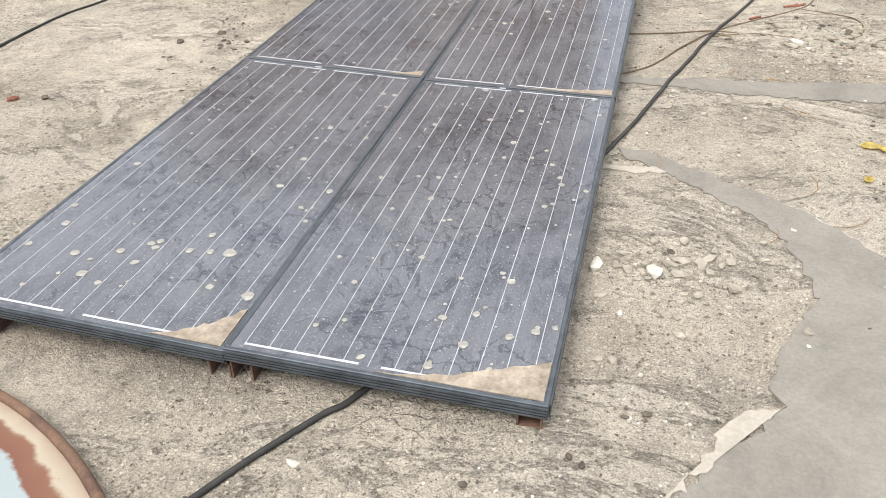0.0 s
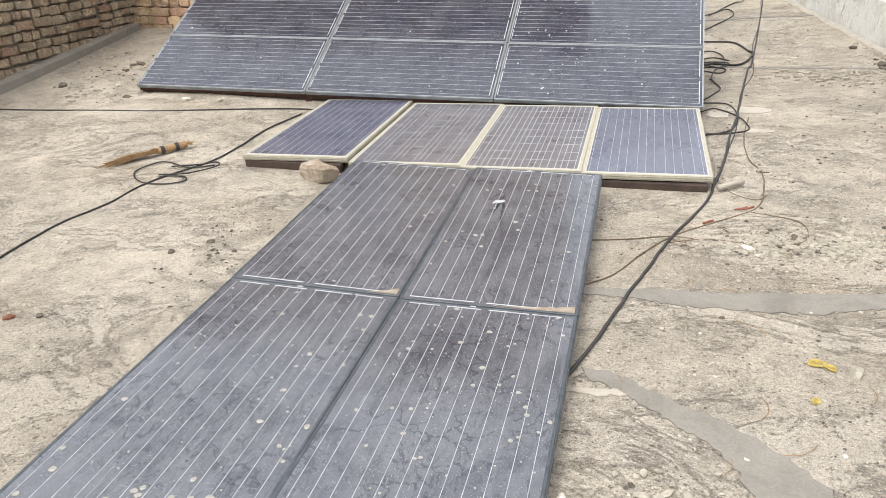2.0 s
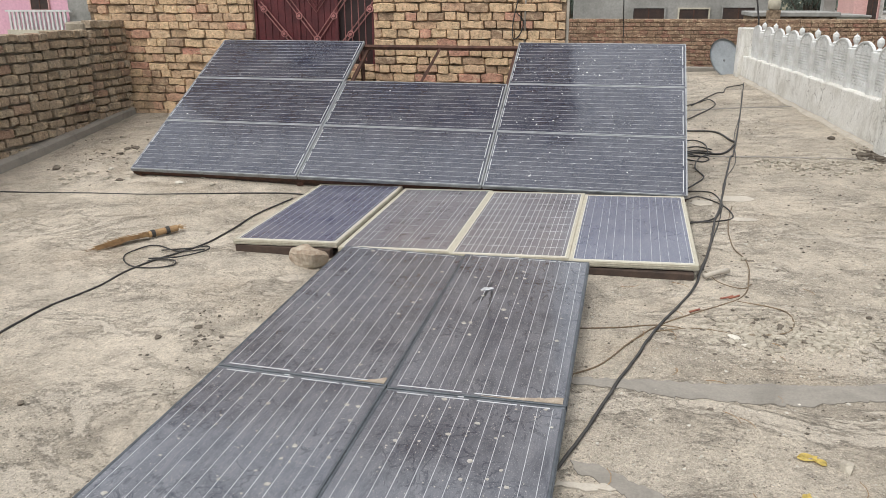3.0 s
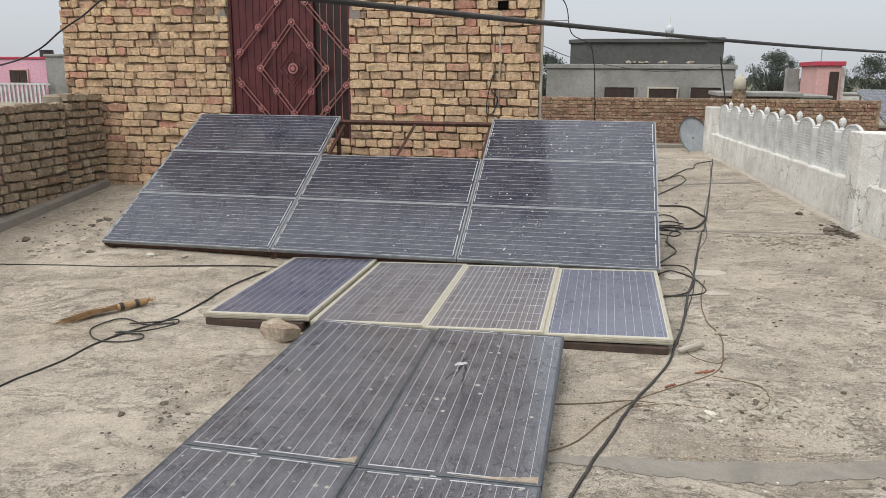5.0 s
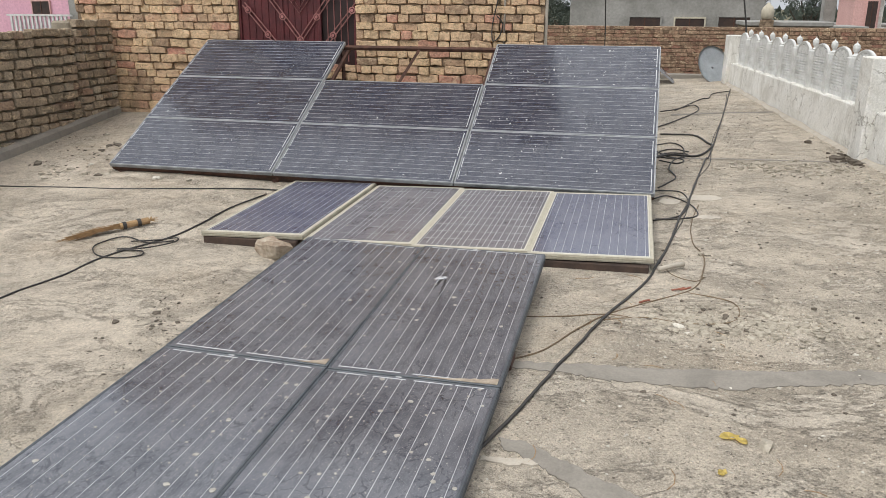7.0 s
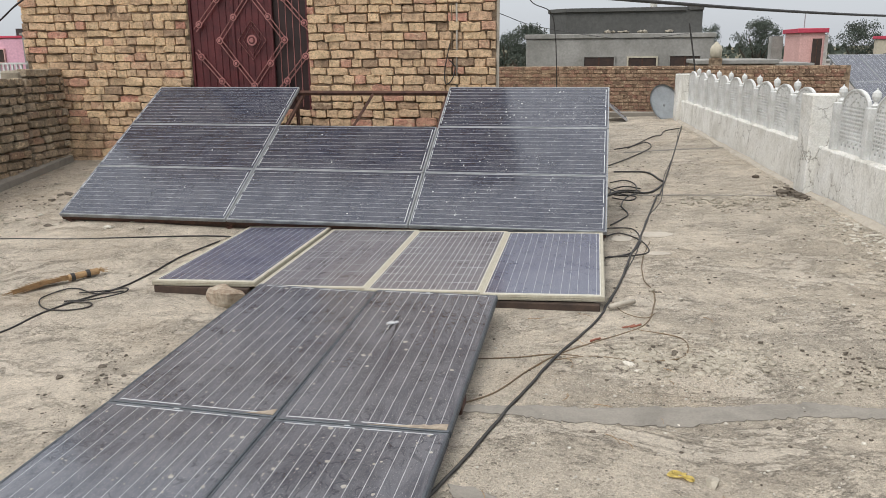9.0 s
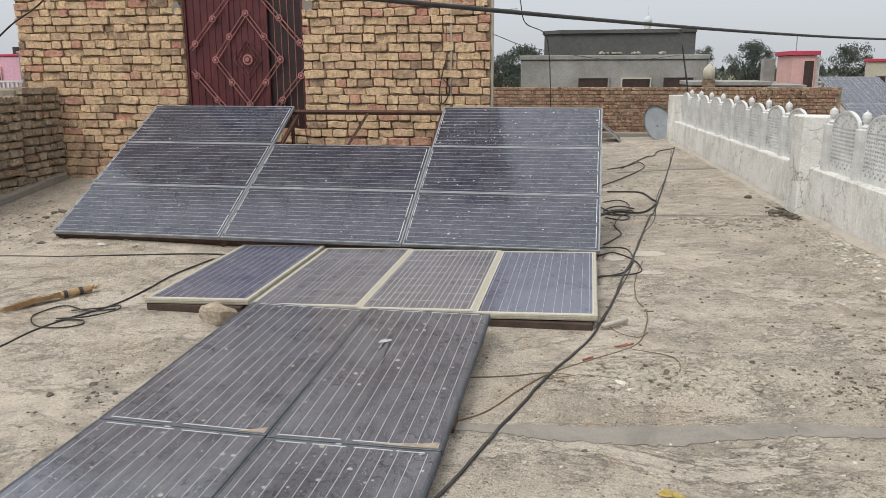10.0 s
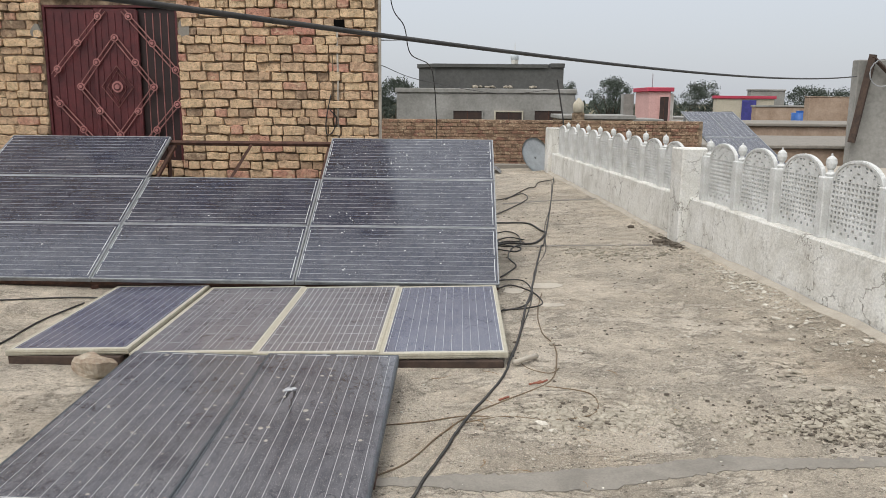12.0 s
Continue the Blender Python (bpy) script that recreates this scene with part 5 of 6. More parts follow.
for k in range(110):
    s = h1 + Vector((rnd.uniform(-1, 1), rnd.uniform(-1, 1), rnd.uniform(-0.6, 1))) * 0.016
    e = tip + Vector((rnd.gauss(0, 0.03), rnd.gauss(0, 0.05), 0.004 + 0.012 * rnd.random())) + (h1 - tip) * rnd.uniform(-0.1, 0.25)
    tube(bm, [s, (s + e) / 2 + Vector((0, 0, 0.006)), e], 0.0016, 3)
for k in range(40):
    e = h0 + (h0 - h1).normalized() * rnd.uniform(0.0, 0.06) + Vector((rnd.uniform(-1, 1), rnd.uniform(-1, 1), rnd.uniform(-0.8, 1))) * 0.022
    tube(bm, [h0 + (e - h0) * 0.1, e], 0.0016, 3)
tagged(part("bristles", bm, "straw", broom, "splayed tan straw bristles"), kind="stuff")

# rusty dish lying on the roof
R = 1.10
m = Mat("flaking_paint", 0.92, spec=0.12)
rad = m.n.new("ShaderNodeVectorMath")
rad.operation = "LENGTH"
m.l.new(m.tc.outputs["Object"], rad.inputs[0])
rr = m.math("ADD", rad.outputs["Value"], m.math("MULTIPLY", m.math("SUBTRACT", m.noise(9, 5, 0.6), 0.5), 0.07))
col = m.ramp(rr, (0.0, (0.27, 0.31, 0.315)), (0.915, (0.31, 0.35, 0.35)), (0.921, (0.18, 0.085, 0.06)), (0.952, (0.20, 0.105, 0.07)), (0.960, (0.40, 0.34, 0.26)), (1.0, (0.30, 0.22, 0.165)))
rr2 = m.math("MULTIPLY", rr, 1.0 / R)
m.l.new(rr2, col.node.inputs[0])
m.color(m.mix(m.ramp(m.noise(14, 6, 0.7), (0.66, 0.0), (0.72, 0.7)), col, (0.27, 0.13, 0.085)))
m.bump(m.noise(60, 4), 0.25, 0.004)
M["flaking"] = m.m
dish = thing("metal_dish", (-1.406, -2.711, gz(-1.4, -2.7) + 0.01, 0, -2, 0), "rusty metal dish with flaking pale paint lying on the roof", "dish")
bm = bmesh.new()
rings = []
for k in range(1, 25):
    r = R * k / 24
    rings.append([bm.verts.new((r * math.cos(a * math.tau / 96), r * math.sin(a * math.tau / 96), 0.012 + 0.10 * (1 - (r / R) ** 2))) for a in range(96)])
c = bm.verts.new((0, 0, 0.112))
for a in range(96):
    bm.faces.new((c, rings[0][a], rings[0][(a + 1) % 96]))
for u, v in zip(rings, rings[1:]):
    for a in range(96):
        bm.faces.new((u[a], v[a], v[(a + 1) % 96], u[(a + 1) % 96]))
part("shell", bm, "flaking", dish, "pale paint peeling to red rust", smooth=True)
part("rim", tube(bmesh.new(), [(R * math.cos(a * math.tau / 96), R * math.sin(a * math.tau / 96), 0.014) for a in range(97)], 0.011, 8), "rust_pale", dish, "brown rusty rolled rim", smooth=True)

# grey dish leaning at the far corner
sat = thing("satellite_dish", (1.74, 12.25, gz(1.7, 12.2) + 0.27, 62, 0, 25), "grey satellite dish leaning by the far pillar", "dish")
bm = bmesh.new()
rings = [[bm.verts.new((0.3 * k / 6 * math.cos(a * math.tau / 32), 0.36 * k / 6 * math.sin(a * math.tau / 32), -0.07 * (1 - (k / 6) ** 2))) for a in range(32)] for k in range(1, 7)]
c = bm.verts.new((0, 0, -0.07))
for a in range(32):
    bm.faces.new((c, rings[0][a], rings[0][(a + 1) % 32]))
for u, v in zip(rings, rings[1:]):
    for a in range(32):
        bm.faces.new((u[a], v[a], v[(a + 1) % 32], u[(a + 1) % 32]))
bmesh.ops.solidify(bm, geom=list(bm.faces), thickness=0.006)
M["sat_grey"] = worn("dish_grey", (0.58, 0.62, 0.64), (0.45, 0.48, 0.50), 6, 0.5, 0, 0.1)
part("reflector", bm, "sat_grey", sat, smooth=True)
part("mount", tube(bmesh.new(), [(0, 0, -0.06), (0, -0.18, -0.2), (0, -0.34, -0.1)], 0.02, 8), "frame_grey", sat)
tagged(part("leaning_pole", tube(bmesh.new(), [(2.20, 11.78, 0.45), (2.14, 11.8, 1.1), (2.02, 11.85, 1.78)], 0.014, 6), "black_cable", None), "thin dark stick leaning against the far pillar", "stick")

# ---- beyond the roof ----
M["earth"] = worn("village_ground", (0.20, 0.165, 0.115), (0.10, 0.105, 0.06), 0.05, 0.95, 0, 0.2, 0.8, 0.1)
M["grey_wall"] = worn("grey_render", (0.36, 0.35, 0.325), (0.22, 0.215, 0.195), 0.7, 0.92, 0, 0.3, 12, 0.2)
M["dark_wall"] = worn("dark_render", (0.125, 0.125, 0.118), (0.09, 0.09, 0.085), 0.6, 0.9, 0, 0.2, 12, 0.2)
M["pink_wall"] = worn("pink_paint", (0.66, 0.41, 0.38), (0.56, 0.34, 0.31), 0.5, 0.8, 0, 0.1, 10, 0.2)
M["hot_pink"] = worn("deep_pink_paint", (0.55, 0.075, 0.12), (0.42, 0.06, 0.09), 0.8, 0.7, 0, 0.1, 10, 0.2)
M["cream_wall"] = worn("cream_paint", (0.58, 0.53, 0.42), (0.45, 0.41, 0.32), 0.5, 0.85, 0, 0.1, 10, 0.2)
M["blue_plastic"] = worn("blue_plastic", (0.03, 0.13, 0.42), (0.02, 0.09, 0.3), 2, 0.45, 0, 0.05, 10)
M["blue_cloth"] = worn("blue_cloth", (0.075, 0.07, 0.30), (0.05, 0.05, 0.2), 3, 0.9, 0, 0.2, 20)
M["window_dark"] = worn("dark_opening", (0.03, 0.022, 0.02), (0.06, 0.035, 0.025), 4, 0.5, 0, 0.1, 10)
M["bark"] = worn("bark", (0.10, 0.08, 0.06), (0.06, 0.05, 0.04), 3, 0.95, 0, 0.4, 20)
# leaf greens greyed: some distance haze is put into their colour
mt = Mat("foliage", 0.8, spec=0.2)
mt.color(mt.ramp(mt.random(True), (0.0, (0.05, 0.063, 0.05)), (0.5, (0.075, 0.09, 0.072)), (1.0, (0.105, 0.12, 0.098))))
M["foliage"] = mt.m
M["brick_plain"] = worn("far_brick", (0.46, 0.35, 0.265), (0.33, 0.24, 0.175), 1.6, 0.95, 0, 0.4, 14, 0.1)
GZ = -4.0
bm = bmesh.new()
rr = [0, 40, 100, 300, 1000, 4200]
c = bm.verts.new((0, 0, GZ))
rings = [[bm.verts.new((r * math.cos(a * math.tau / 48), r * math.sin(a * math.tau / 48), GZ)) for a in range(48)] for r in rr[1:]]
for a in range(48):
    bm.faces.new((c, rings[0][a], rings[0][(a + 1) % 48]))
for u, v in zip(rings, rings[1:]):
    for a in range(48):
        bm.faces.new((u[a], v[a], v[(a + 1) % 48], u[(a + 1) % 48]))
tagged(part("ground", bm, "earth", None), "dusty brown village ground far below the roof", "ground", kind="structure")
own = thing("own_house", (0, 0, 0), "lower storey walls of the house under the roof", "building", kind="structure")
part("house_body", one_box((-1.9, 3.2, -2.2), (9.0, 18.9, 3.55)), "grey_wall", own)


def house(name, x0, x1, y0, y1, top, mat, label, roof="grey_wall", rim=0.12, over=0.06):
    h = thing(name, (0, 0, 0), label, "building")
    part("wall", one_box(((x0 + x1) / 2, (y0 + y1) / 2, (top + GZ) / 2), (x1 - x0, y1 - y0, top - GZ), 0.03), mat, h)
    part("roof", one_box(((x0 + x1) / 2, (y0 + y1) / 2, top + rim / 2), (x1 - x0 + 2 * over, y1 - y0 + 2 * over, rim), 0.02), roof, h)
    return h


def opening(h, x0, x1, z0, z1, y, rim=None, mat="window_dark"):
    w = part("window", one_box(((x0 + x1) / 2, y - 0.02, (z0 + z1) / 2), (x1 - x0, 0.06, z1 - z0)), mat, h)
    fw = 0.05
    for c, s in (((x0 - fw / 2, z1 / 2 + z0 / 2), (fw, z1 - z0 + 2 * fw)), ((x1 + fw / 2, z1 / 2 + z0 / 2), (fw, z1 - z0 + 2 * fw)), (((x0 + x1) / 2, z1 + fw / 2), (x1 - x0, fw)), (((x0 + x1) / 2, z0 - fw / 2), (x1 - x0, fw))):
        part("frame", one_box((c[0], y - 0.035, c[1]), (s[0], 0.09, s[1])), rim or "grey_wall", w)
    part("mullion", one_box(((x0 + x1) / 2, y - 0.055, (z0 + z1) / 2), (0.04, 0.03, z1 - z0)), "rust", w)


# neighbour's brick wall behind the far roof edge
FY = 13.3
nb = thing("neighbour_wall", (0, 0, 0), "neighbour's weathered brick wall beyond the roof edge", "wall", kind="structure")
part("wall_core", one_box((0.63, FY + 0.12, -1.48), (8.85, 0.22, 5.05)), "mortar", nb)

# grey two-block house
gh = house("grey_house", -1.9, 4.38, 26, 33, 1.69, "grey_wall", "grey rendered flat-roofed house with barred windows", "grey_wall", 0.16, 0.05)
part("upper_block", prism(bmesh.new(), [(-1.15, 26.9), (-0.55, 26.2), (3.97, 26.2), (3.97, 31), (-1.15, 31)], 1.84, 2.58), "dark_wall", gh, "dark rendered upper block")
part("upper_coping", prism(bmesh.new(), [(-1.22, 26.87), (-0.58, 26.12), (3.4, 26.12), (3.4, 31.1), (-1.22, 31.1)], 2.58, 2.70), "dark_wall", gh)
part("upper_coping", one_box((3.75, 28.6, 2.66), (0.5, 4.9, 0.16), 0.02), "dark_wall", gh)
opening(gh, 0.11, 1.11, 0.72, 1.07, 26)
opening(gh, 1.6, 2.52, 0.72, 1.04, 26, "cream_wall")
opening(gh, 2.97, 3.95, 0.72, 1.09, 26)
rnd = random.Random(6)
for k in range(9):
    bm = bmesh.new()
    x = rnd.uniform(0.2, 3.6)
    chip_bm(bm, x, 26.15, rnd.uniform(0.06, 0.15), 0.6, rnd, 1.90)
    tagged(part("roof_rubble", bm, "stone", None), "lump of rubble on the grey house's roof edge", "stone", "rubble on the far roof")

# small cream water jar on a stub wall
jar = thing("water_tank", (3.62, 20, 1.10), "small cream water tank with a conical top", "tank")
prof = ((0.10, 0.0), (0.15, 0.03), (0.16, 0.22), (0.13, 0.30), (0.05, 0.38), (0.03, 0.42))
bm = bmesh.new()
rings = [[bm.verts.new((r * math.cos(k * math.tau / 16), r * math.sin(k * math.tau / 16), z)) for k in range(16)] for r, z in prof]
for a, b in zip(rings, rings[1:]):
    for k in range(16):
        bm.faces.new((a[k], a[(k + 1) % 16], b[(k + 1) % 16], b[k]))
bm.faces.new(rings[0][::-1])
bm.faces.new(rings[-1])
part("tank_body", bm, "cream_wall", jar, smooth=True)
house("stub_house", 3.2, 5.2, 20.2, 22.5, 0.93, "mortar", "low brown brick outbuilding roof beyond the wall")
part("tank_stand", one_box((0, 0, -2.66), (0.3, 0.3, 5.32)), "mortar", jar)

# minaret, far off
mn = thing("minaret", (5.23, 70, -1.75), "slender white minaret with a dark dome, far off", "tower")
part("shaft", tube(bmesh.new(), [(0, 0, GZ), (0, 0, 6.0)], 0.16, 10), "whitewash", mn, smooth=True)
for z, r in ((5.55, 0.42), (6.6, 0.34)):
    part("gallery", tube(bmesh.new(), [(0, 0, z - 0.1), (0, 0, z + 0.05), (0, 0, z + 0.22)], r * 0.8, 12, None, r), "whitewash", mn)
for k in range(6):
    a = k * math.tau / 6
    part("column", tube(bmesh.new(), [(0.22 * math.cos(a), 0.22 * math.sin(a), 5.9), (0.22 * math.cos(a), 0.22 * math.sin(a), 6.6)], 0.05, 6), "whitewash", mn)
bm = bmesh.new()
bmesh.ops.create_uvsphere(bm, u_segments=14, v_segments=9, radius=0.38, matrix=Matrix.Translation((0, 0, 7.05)) @ Matrix.Diagonal((1, 1, 1.15, 1)))
part("dome", bm, "sat_grey", mn, smooth=True)
part("spire", tube(bmesh.new(), [(0, 0, 7.4), (0, 0, 8.3)], 0.06, 6, None, 0.015), "whitewash", mn)

# pink roof hut
ph = house("pink_hut", 12.6, 14.0, 50, 54, 2.14, "pink_wall", "pale pink roof hut with a deep pink roof edge", "hot_pink", 0.26, 0.16)
opening(ph, 13.3, 13.85, 0.0, 1.80, 50, "pink_wall")
part("annex", one_box((14.18, 51, -0.1), (0.3, 1, 4.2)), "whitewash", ph, "white strip of side wall")
part("annex", one_box((12.25, 55.0, -0.15), (0.7, 1, 4.3)), "grey_wall", ph)
part("aerial", tube(bmesh.new(), [(13.0, 51, 2.3), (13.0, 51, 3.3)], 0.03, 5), "frame_grey", ph)
# long roofs at mid distance
house("white_house", 9.0, 17.5, 54, 60, 0.34, "whitewash", "low whitewashed house roof at mid distance")
ch = house("cream_house", 18.5, 22.6, 55, 55.6, 1.76, "cream_wall", "cream house with a pink roof edge", "hot_pink", 0.2, 0.1)
part("blue_sheet", one_box((20.8, 54.9, 0.92), (1.0, 0.06, 1.5), 0.02), "blue_cloth", ch, "blue sheet hung on the wall")
opening(ch, 19.0, 19.6, 0.23, 0.83, 55)
opening(ch, 21.9, 22.4, 0.33, 0.93, 55)
house("grey_block", 22.7, 25.3, 60, 60.8, 2.40, "grey_wall", "plain grey concrete block house, far off")
house("brown_house", 18.8, 22.5, 48, 48.8, 1.22, "brick_plain", "brown brick house with a low flat roof")
house("pale_house", 14.2, 19.5, 40, 45, 0.05, "whitewash", "low whitewashed house with a flat roof")
house("brick_house", 14.7, 24, 31, 31.5, 1.68, "brick_plain", "unplastered brown brick wall beyond the lane", "brick_plain", 0.04, 0.02)
house("far_house", 26.5, 32, 75, 82, 0.99, "cream_wall", "far pale house among trees")
house("far_house", 3.8, 9.3, 62, 68, 1.25, "brick_plain", "far brown house behind the wall")
house("far_house", 8.0, 11, 40, 44, 0.45, "cream_wall", "low cream house roof beyond the wall")
house("flat_roof", 5.6, 14.5, 17.2, 23, 0.33, "brick_plain", "neighbour's low flat roof with a mud-brown edge", "screed", 0.09, 0.1)
house("flat_roof", 9.4, 15.5, 24, 29, 0.68, "brick_plain", "stepped brick roof edge beyond the neighbour's", "screed", 0.10, 0.1)
house("flat_roof", 4.6, 14, 9.5, 16.5, -0.09, "grey_wall", "neighbour's pale flat roof below the parapet", "patch", 0.06, 0.1)
tank = thing("blue_tank", (17.33, 38.0, 0.64), "bright blue plastic water tank on a far roof", "tank")
part("tank_body", tube(bmesh.new(), [(0, 0, -5), (0, 0, -0.2), (0, 0, 0.35)], 0.42, 16), "blue_plastic", tank, smooth=True)
part("lid", tube(bmesh.new(), [(0, 0, 0.35), (0, 0, 0.45)], 0.2, 12), "blue_plastic", tank)

# grey gable wall with a leaning dark beam
gw = thing("gable_wall", (0, 0, 0), "tall grey rendered gable wall beyond the parapet", "wall", kind="structure")
part("wall_body", one_box((10.2, 16.3, -0.95), (1.75, 0.3, 6.7), 0.02), "grey_wall", gw)
beam = thing("leaning_beam", (0, 0, 0), "dark steel beam leaning against the gable wall", "beam")
part("beam_body", tube(bmesh.new(), [(9.26, 16.0, 0.55), (9.58, 16.05, 2.50)], 0.10, 4), "wood_dark", beam)
part("brace", tube(bmesh.new(), [(9.55, 16.0, 2.46), (10.1, 16.0, 1.95)], 0.05, 4), "wood_dark", beam)
part("coil", tube(bmesh.new(), [(9.75 + 0.28 * math.cos(a), 15.9, 2.1 + 0.3 * math.sin(a)) for a in [k * 0.4 for k in range(15)]], 0.015, 5), "frame_grey", beam, "loop of pale wire")

# neighbour's tilted solar panels
FAR = pose(5.19, 12.02, 0.27, 18.6, 0, 3.0)
for i, j in ((0, 0), (1, 0), (0, 1), (1, 1)):
    solar_panel("solar_panel", FAR @ pose(0.565 * i, (L + 0.02) * j, 0) @ Matrix.Diagonal((0.83, 1, 1, 1)), "far dark solar panel tilted on the neighbour's roof",
                ("glass_tilt", "frame_grey", TRIPLE, 9), 90 + 2 * i + j, 1, (), "neighbour's panels")
for i, j in ((0.03, 0.1), (1.1, 0.1), (0.03, 2.8), (1.1, 2.8)):
    q = FAR @ Vector((i, j, -0.04))
    tagged(part("panel_stand", tube(bmesh.new(), [(q.x, q.y, -0.06), (q.x, q.y, q.z)], 0.025, 6), "frame_grey", None), "thin grey stand under the far panels", "stand", "far panel stands")

# small panel leaning at the far end of the roof
solar_panel("solar_panel", pose(0.56, 11.75, gz(1.0, 11.9) + 0.47, 0, 40, 0) @ Matrix.Diagonal((1, 0.45, 1, 1)), "small white-framed solar panel leaning near the far roof edge", ("glass_blue", "frame_grey", TRIPLE, 0), 97, 1, ())
tagged(part("panel_stand", tube(bmesh.new(), [(0.62, 12.1, gz(0.6, 12.1) - 0.01), (0.60, 12.1, gz(0.6, 12.1) + 0.40)], 0.02, 6), "frame_grey", None), "thin grey stand under the leaning panel", "stand", "far panel stands")

# pink house on the far left
M["rose_wall"] = worn("rose_paint", (0.74, 0.43, 0.52), (0.64, 0.36, 0.44), 0.5, 0.8, 0, 0.1, 10, 0.2)
pk = house("pink_house", -33, -24.7, 30, 36, 2.02, "rose_wall", "pink house with dark windows and a white railing", "hot_pink", 0.1, 0.05)
opening(pk, -26.6, -25.7, 0.97, 1.52, 30, "pink_wall")
part("water_drum", tube(bmesh.new(), [(-25.4, 31, 2.05), (-25.4, 31, 2.45)], 0.3, 12), "black_cable", pk)
for k in range(14):
    part("railing_post", one_box((-27.5 + 0.22 * k, 29.6, 0.45), (0.09, 0.09, 0.9)), "slatwhite", pk)
part("railing_top", one_box((-26.0, 29.6, 0.92), (3.4, 0.12, 0.08)), "slatwhite", pk)
part("railing_base", one_box((-26.0, 29.6, -2.1), (3.4, 0.2, 4.4)), "cream_wall", pk)
house("grey_side_house", -24.6, -23.2, 29.8, 34, 2.12, "grey_wall", "narrow grey house wall beside the pink house")


# ---- trees ----
def tree(x, y, ztop, width, zbase, seed, label, lean=0.0):
    rnd = random.Random(seed)
    t = thing("tree", (x, y, GZ), label, "tree", "far trees")
    h = ztop - GZ
    trunk = tube(bmesh.new(), [(0, 0, 0), (0.1 * width * 0.2, 0, h * 0.35), (0, 0.1, h * 0.7)], 0.035 * h, 7, None, 0.012 * h)
    for k in range(6):
        a = rnd.random() * 6.3
        z = h * rnd.uniform(0.35, 0.6)
        tube(trunk, [(0, 0, z), (0.25 * width * math.cos(a), 0.25 * width * math.sin(a), z + 0.18 * h), (0.4 * width * math.cos(a), 0.4 * width * math.sin(a), z + 0.28 * h)], 0.014 * h, 5, None, 0.004 * h)
    part("trunk", trunk, "bark", t)
    bm = bmesh.new()
    z0 = zbase - GZ
    clumps = []
    for _ in range(60):
        a, u, v = rnd.random() * 6.3, rnd.random() ** 0.5, rnd.random()
        prof = math.sin(math.pi * (0.12 + 0.80 * v)) ** 0.6
        clumps.append((0.5 * width * u * prof * math.cos(a), 0.4 * width * u * prof * math.sin(a), z0 + (h - z0) * (0.05 + 0.92 * v), width * rnd.uniform(0.10, 0.19)))
    for cx, cy, cz, r in clumps:
        for _ in range(95):
            d = Vector((rnd.gauss(0, 1), rnd.gauss(0, 1), rnd.gauss(0, 0.7))).normalized() * r * rnd.random() ** 0.4
            s = width * rnd.uniform(0.011, 0.024)
            q = Euler((rnd.random() * 6, rnd.random() * 6, rnd.random() * 6)).to_matrix()
            p = Vector((cx, cy, cz)) + d
            vs = [bm.verts.new(p + q @ Vector(o)) for o in ((-s, 0, 0), (0, -s * 0.6, 0.2 * s), (s, 0, 0), (0, s * 0.6, 0.2 * s))]
            bm.faces.new(vs)
    part("crown", bm, "foliage", t, "uneven grey-green crown")


LBL = "hazy grey-green tree behind far roofs"
tree(12.3, 62, 3.25, 3.2, 0.25, 1, LBL)
tree(13.4, 63, 2.93, 2.2, 0.23, 2, LBL)
tree(19.5, 62, 3.05, 3.0, 0.25, 3, LBL)
tree(17.6, 64, 2.22, 1.6, 0.02, 9, LBL)
tree(-4.6, 60, 2.87, 3.8, 0.07, 4, "broad green tree beside the grey house")
tree(-6.5, 62, 2.45, 3.0, 0.05, 5, LBL)
tree(10.0, 70, 3.15, 2.0, 0.55, 6, LBL)
tree(29.5, 66, 2.70, 3.4, 0.40, 7, LBL)
tree(33.5, 70, 2.55, 4.0, 0.35, 8, LBL)
tree(37.5, 72, 3.03, 4.0, 0.33, 10, LBL)
bm = bmesh.new()
rnd = random.Random(14)
for k in range(5200):
    a = rnd.uniform(-0.9, 0.9)
    d = rnd.uniform(150, 330)
    p = Vector((d * math.sin(a), d * math.cos(a), GZ + (1.2 + 5.6 * noise.noise((a * 14, 1, 0)) ** 2 + 4.0) * rnd.random() ** 0.7))
    s = rnd.uniform(0.5, 1.3)
    q = Euler((rnd.random() * 6, rnd.random() * 6, rnd.random() * 6)).to_matrix()
    bm.faces.new([bm.verts.new(p + q @ Vector(o)) for o in ((-s, 0, 0), (0, -s * 0.6, 0.2 * s), (s, 0, 0), (0, s * 0.6, 0.2 * s))])
tagged(part("far_woods", bm, "foliage", None), "hazy belt of far trees on the horizon", "trees", kind="stuff")

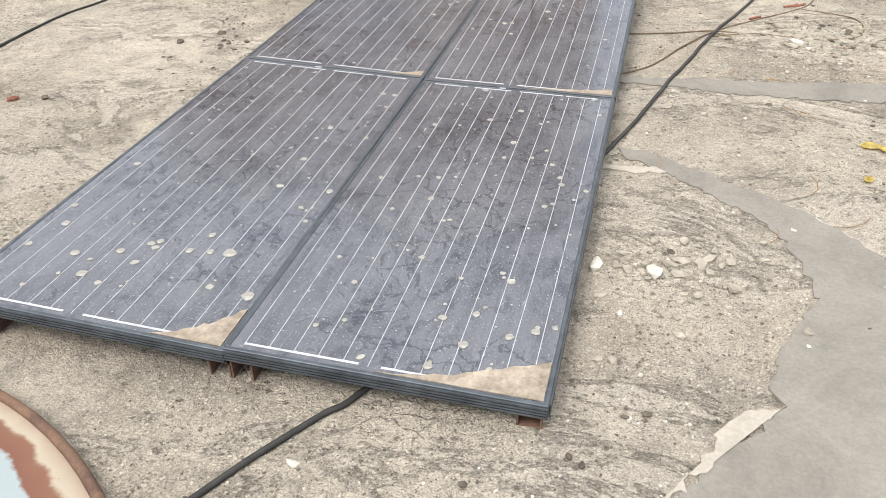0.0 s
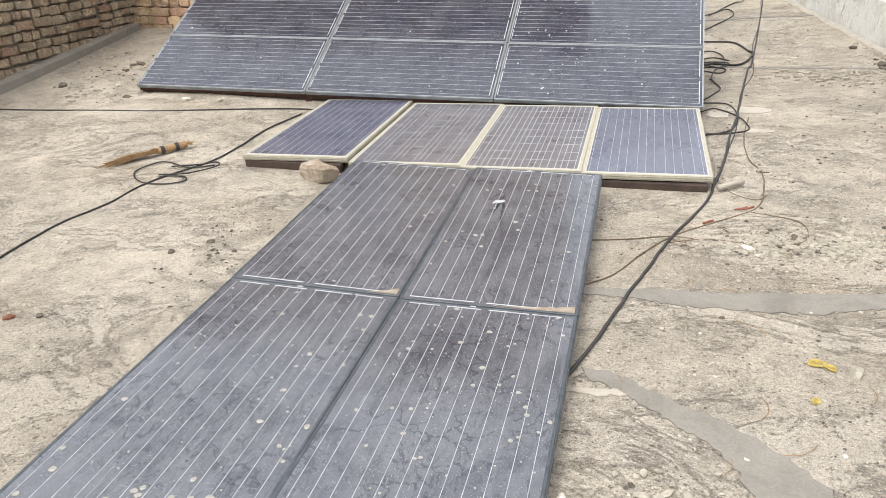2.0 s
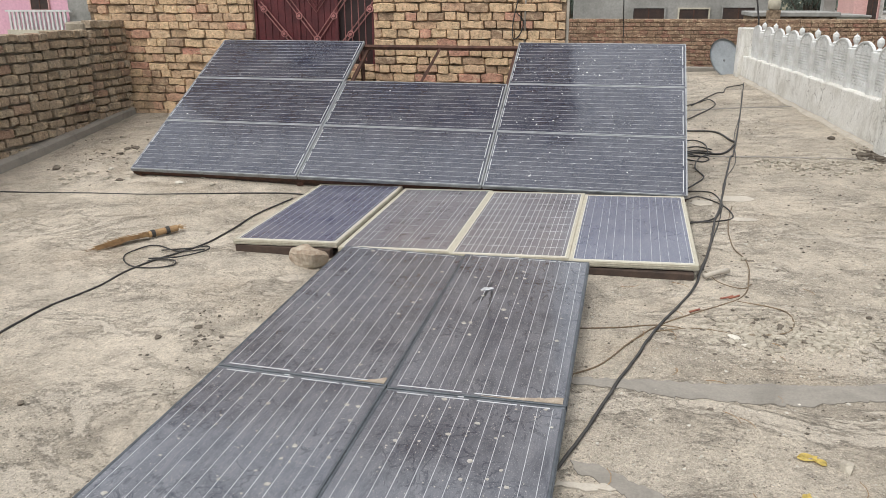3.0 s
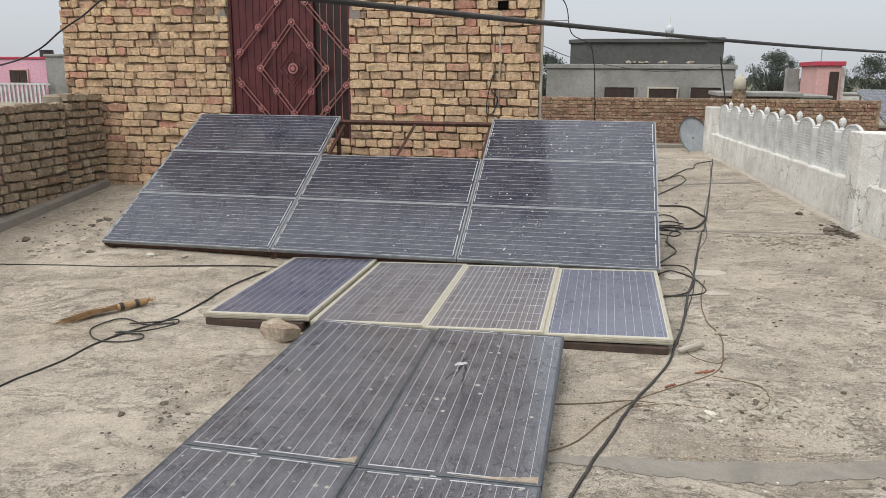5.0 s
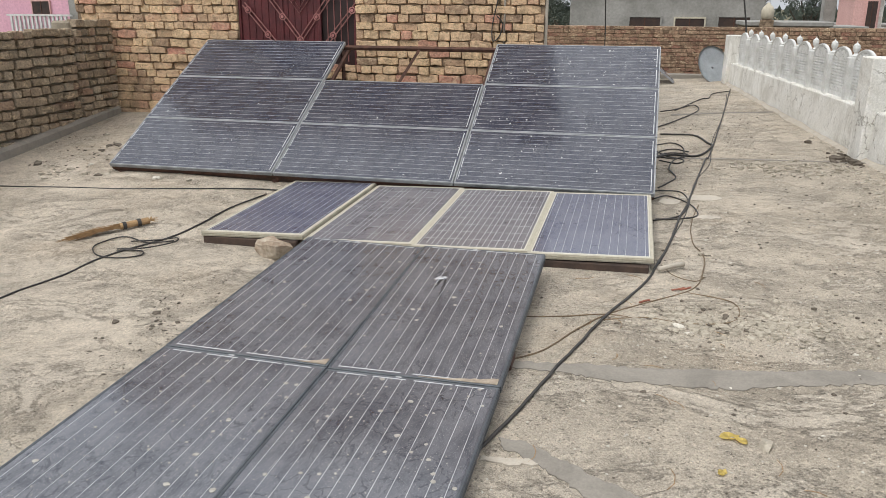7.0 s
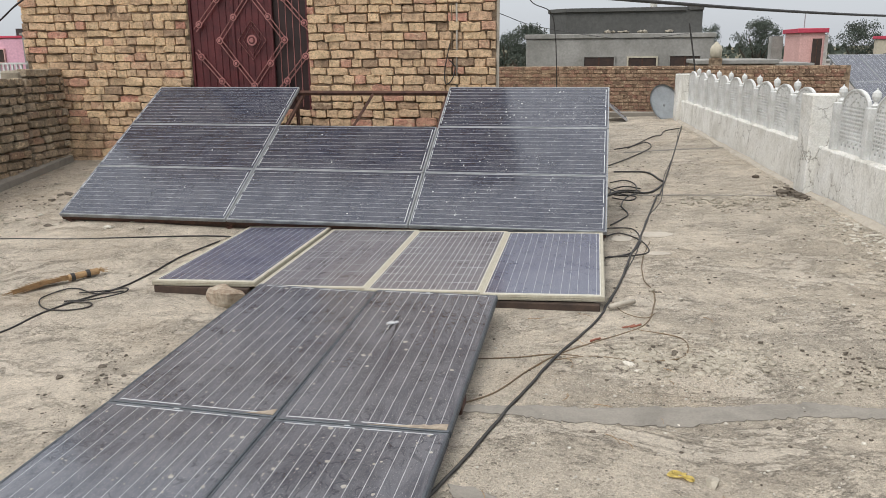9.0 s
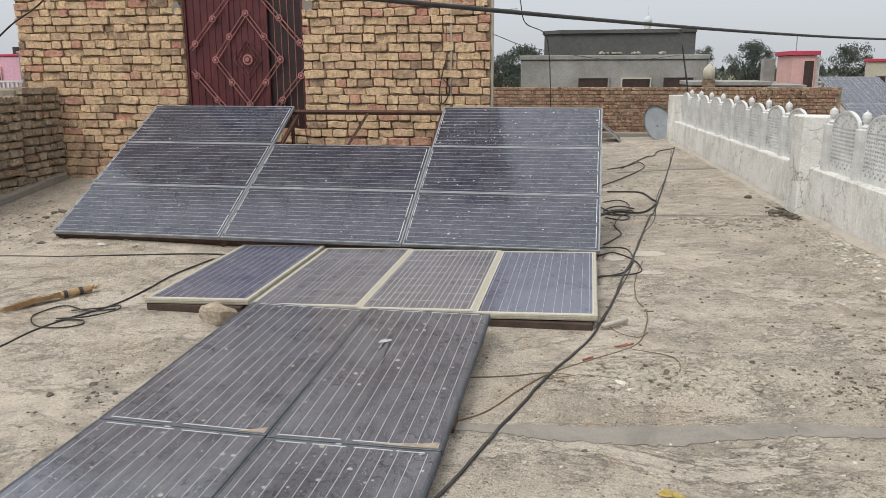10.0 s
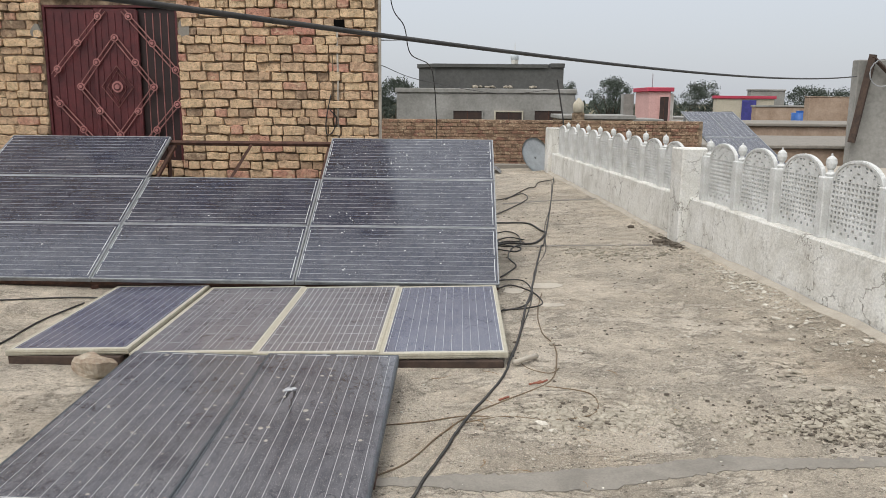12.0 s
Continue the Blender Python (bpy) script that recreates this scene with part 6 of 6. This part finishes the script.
# ---- bricks, last ----
def brick_mesh(seed):
    """Hand-moulded brick: a worn, uneven outline with rounded arrises."""
    rnd = random.Random(seed)
    bm = bmesh.new()
    outline = ((-0.46, -0.5), (-0.15, -0.48), (0.18, -0.5), (0.47, -0.47), (0.5, -0.36), (0.49, 0.33), (0.46, 0.48), (0.16, 0.47), (-0.17, 0.5), (-0.47, 0.47), (-0.5, 0.36), (-0.48, -0.35))
    worn_line = [(x + rnd.uniform(-0.022, 0.014), z + rnd.uniform(-0.085, 0.075)) for x, z in outline]
    rings = [[bm.verts.new((x * s, y + rnd.uniform(-0.001, 0.001), z * t)) for x, z in worn_line] for s, t, y in ((1.0, 1.0, 0.05), (1.0, 1.0, -0.036), (0.965, 0.87, -0.048))]
    for a, b in zip(rings, rings[1:]):
        for k in range(12):
            bm.faces.new((a[k], a[(k + 1) % 12], b[(k + 1) % 12], b[k]))
    bm.faces.new(rings[-1])
    bmesh.ops.recalc_face_normals(bm, faces=bm.faces)
    me = bpy.data.meshes.new("brick")
    bm.to_mesh(me)
    bm.free()
    return me


pieces = [brick_mesh(k) for k in range(14)]
for me in pieces:
    me.materials.append(M["brick"])


def joined(bm, pick, m):
    me = pieces[pick]
    vs = [bm.verts.new(m @ v.co) for v in me.vertices]
    for p in me.polygons:
        bm.faces.new([vs[i] for i in p.vertices])


def courses(x0, x1, z0, z1, pitch, rnd, size=1.0):
    """Lays bricks of mixed length course by course: yields centre x, z, length, height."""
    z = z0
    k = 0
    while z < z1:
        h = pitch * rnd.uniform(0.90, 1.10)
        x = x0 - rnd.uniform(0.0, 0.1)
        while x < x1:
            w = size * (rnd.choice((0.108, 0.112, 0.116, 0.11, 0.155, 0.21)) if k % 2 else rnd.choice((0.225, 0.23, 0.222, 0.235, 0.115, 0.2)))
            a, b = max(x, x0), min(x + w, x1)
            if b - a > 0.035:
                yield (a + b) / 2, z + h / 2, b - a, h - size * (0.003 + 0.009 * rnd.random())
            x += w + size * rnd.uniform(0.003, 0.012)
        z += h
        k += 1


rnd = random.Random(100)
mass = bmesh.new()
nb_parts = 0
for x0, x1, z0, z1, single in ((DX1 + 0.004, XR - 0.004, 0.45, 2.32, True), (XL, DX0 - 0.004, 0.0, 2.32, False), (XL, XR - 0.004, 2.32, ZT, False), (DX0, DX1, 0.2, DZ0, False)):
    for x, z, w, h in courses(x0, x1, z0, z1, 0.0855, rnd):
        m = Matrix.LocRotScale((x, WY + 0.020 + rnd.choice((0.0, 0.0, 0.0, 0.016)) + rnd.uniform(-0.012, 0.010), z + rnd.uniform(-0.007, 0.007)), Euler((radians(rnd.uniform(-2, 2)), radians(rnd.uniform(-1.6, 1.6)), radians(rnd.uniform(-2.5, 2.5)))), (w, 1, h))
        pick = rnd.randrange(14)
        if single and nb_parts < 290:
            ob = new("brick", pieces[pick])
            ob.parent = building
            ob.matrix_local = m
            nb_parts += 1
        else:
            joined(mass, pick, m)
tagged(part("brick_mass", mass, "brick_far", building, "uneven yellow-brown bricks"), kind="stuff")
bm = bmesh.new()
for x, z, w, h in list(courses(1.6, 4.80, -0.3, 1.12, 0.0885, rnd)) + list(courses(4.80, 5.42, -0.2, 1.22, 0.086, rnd)):
    out = 0.0 if x < 4.80 else 0.028
    sink = rnd.choice((0.020, 0.024, 0.027, 0.030, 0.033))
    m = Matrix.LocRotScale((LX + 0.034 + out - sink, x, z + rnd.uniform(-0.008, 0.008)), Euler((radians(rnd.uniform(-3, 3)), radians(rnd.uniform(-2, 2)), radians(90 + rnd.uniform(-2, 2)))), (w * rnd.uniform(0.86, 1.0), 1, h * rnd.uniform(0.8, 1.0)))
    joined(bm, rnd.randrange(14), m)
for key, name, tones in (("brick_old", "old_brick", ((0.22, 0.17, 0.12), (0.30, 0.245, 0.175), (0.33, 0.25, 0.175), (0.37, 0.31, 0.23), (0.29, 0.185, 0.13))), ("brick_red", "red_brown_brick", ((0.15, 0.095, 0.065), (0.24, 0.155, 0.105), (0.33, 0.225, 0.15), (0.28, 0.165, 0.115), (0.24, 0.125, 0.09)))):
    M[key] = brickwork(name, True)
    for nd in M[key].node_tree.nodes:
        if nd.type == "VALTORGB" and len(nd.color_ramp.elements) == 5:
            for e, c in zip(nd.color_ramp.elements, tones):
                e.color = (*c, 1)
tagged(part("brick_mass", bm, "brick_old", low, "weathered grey-brown bricks"), kind="stuff")
bm = bmesh.new()
for x, z, w, h in courses(-3.6, 4.98, -0.1, 1.04, 0.068, rnd, 0.75):
    m = Matrix.LocRotScale((x, FY + 0.036, z), Euler((0, radians(rnd.uniform(-1, 1)), 0)), (w, 1, h))
    joined(bm, rnd.randrange(14), m)
tagged(part("brick_mass", bm, "brick_red", nb, "weathered red-brown bricks"), kind="stuff")
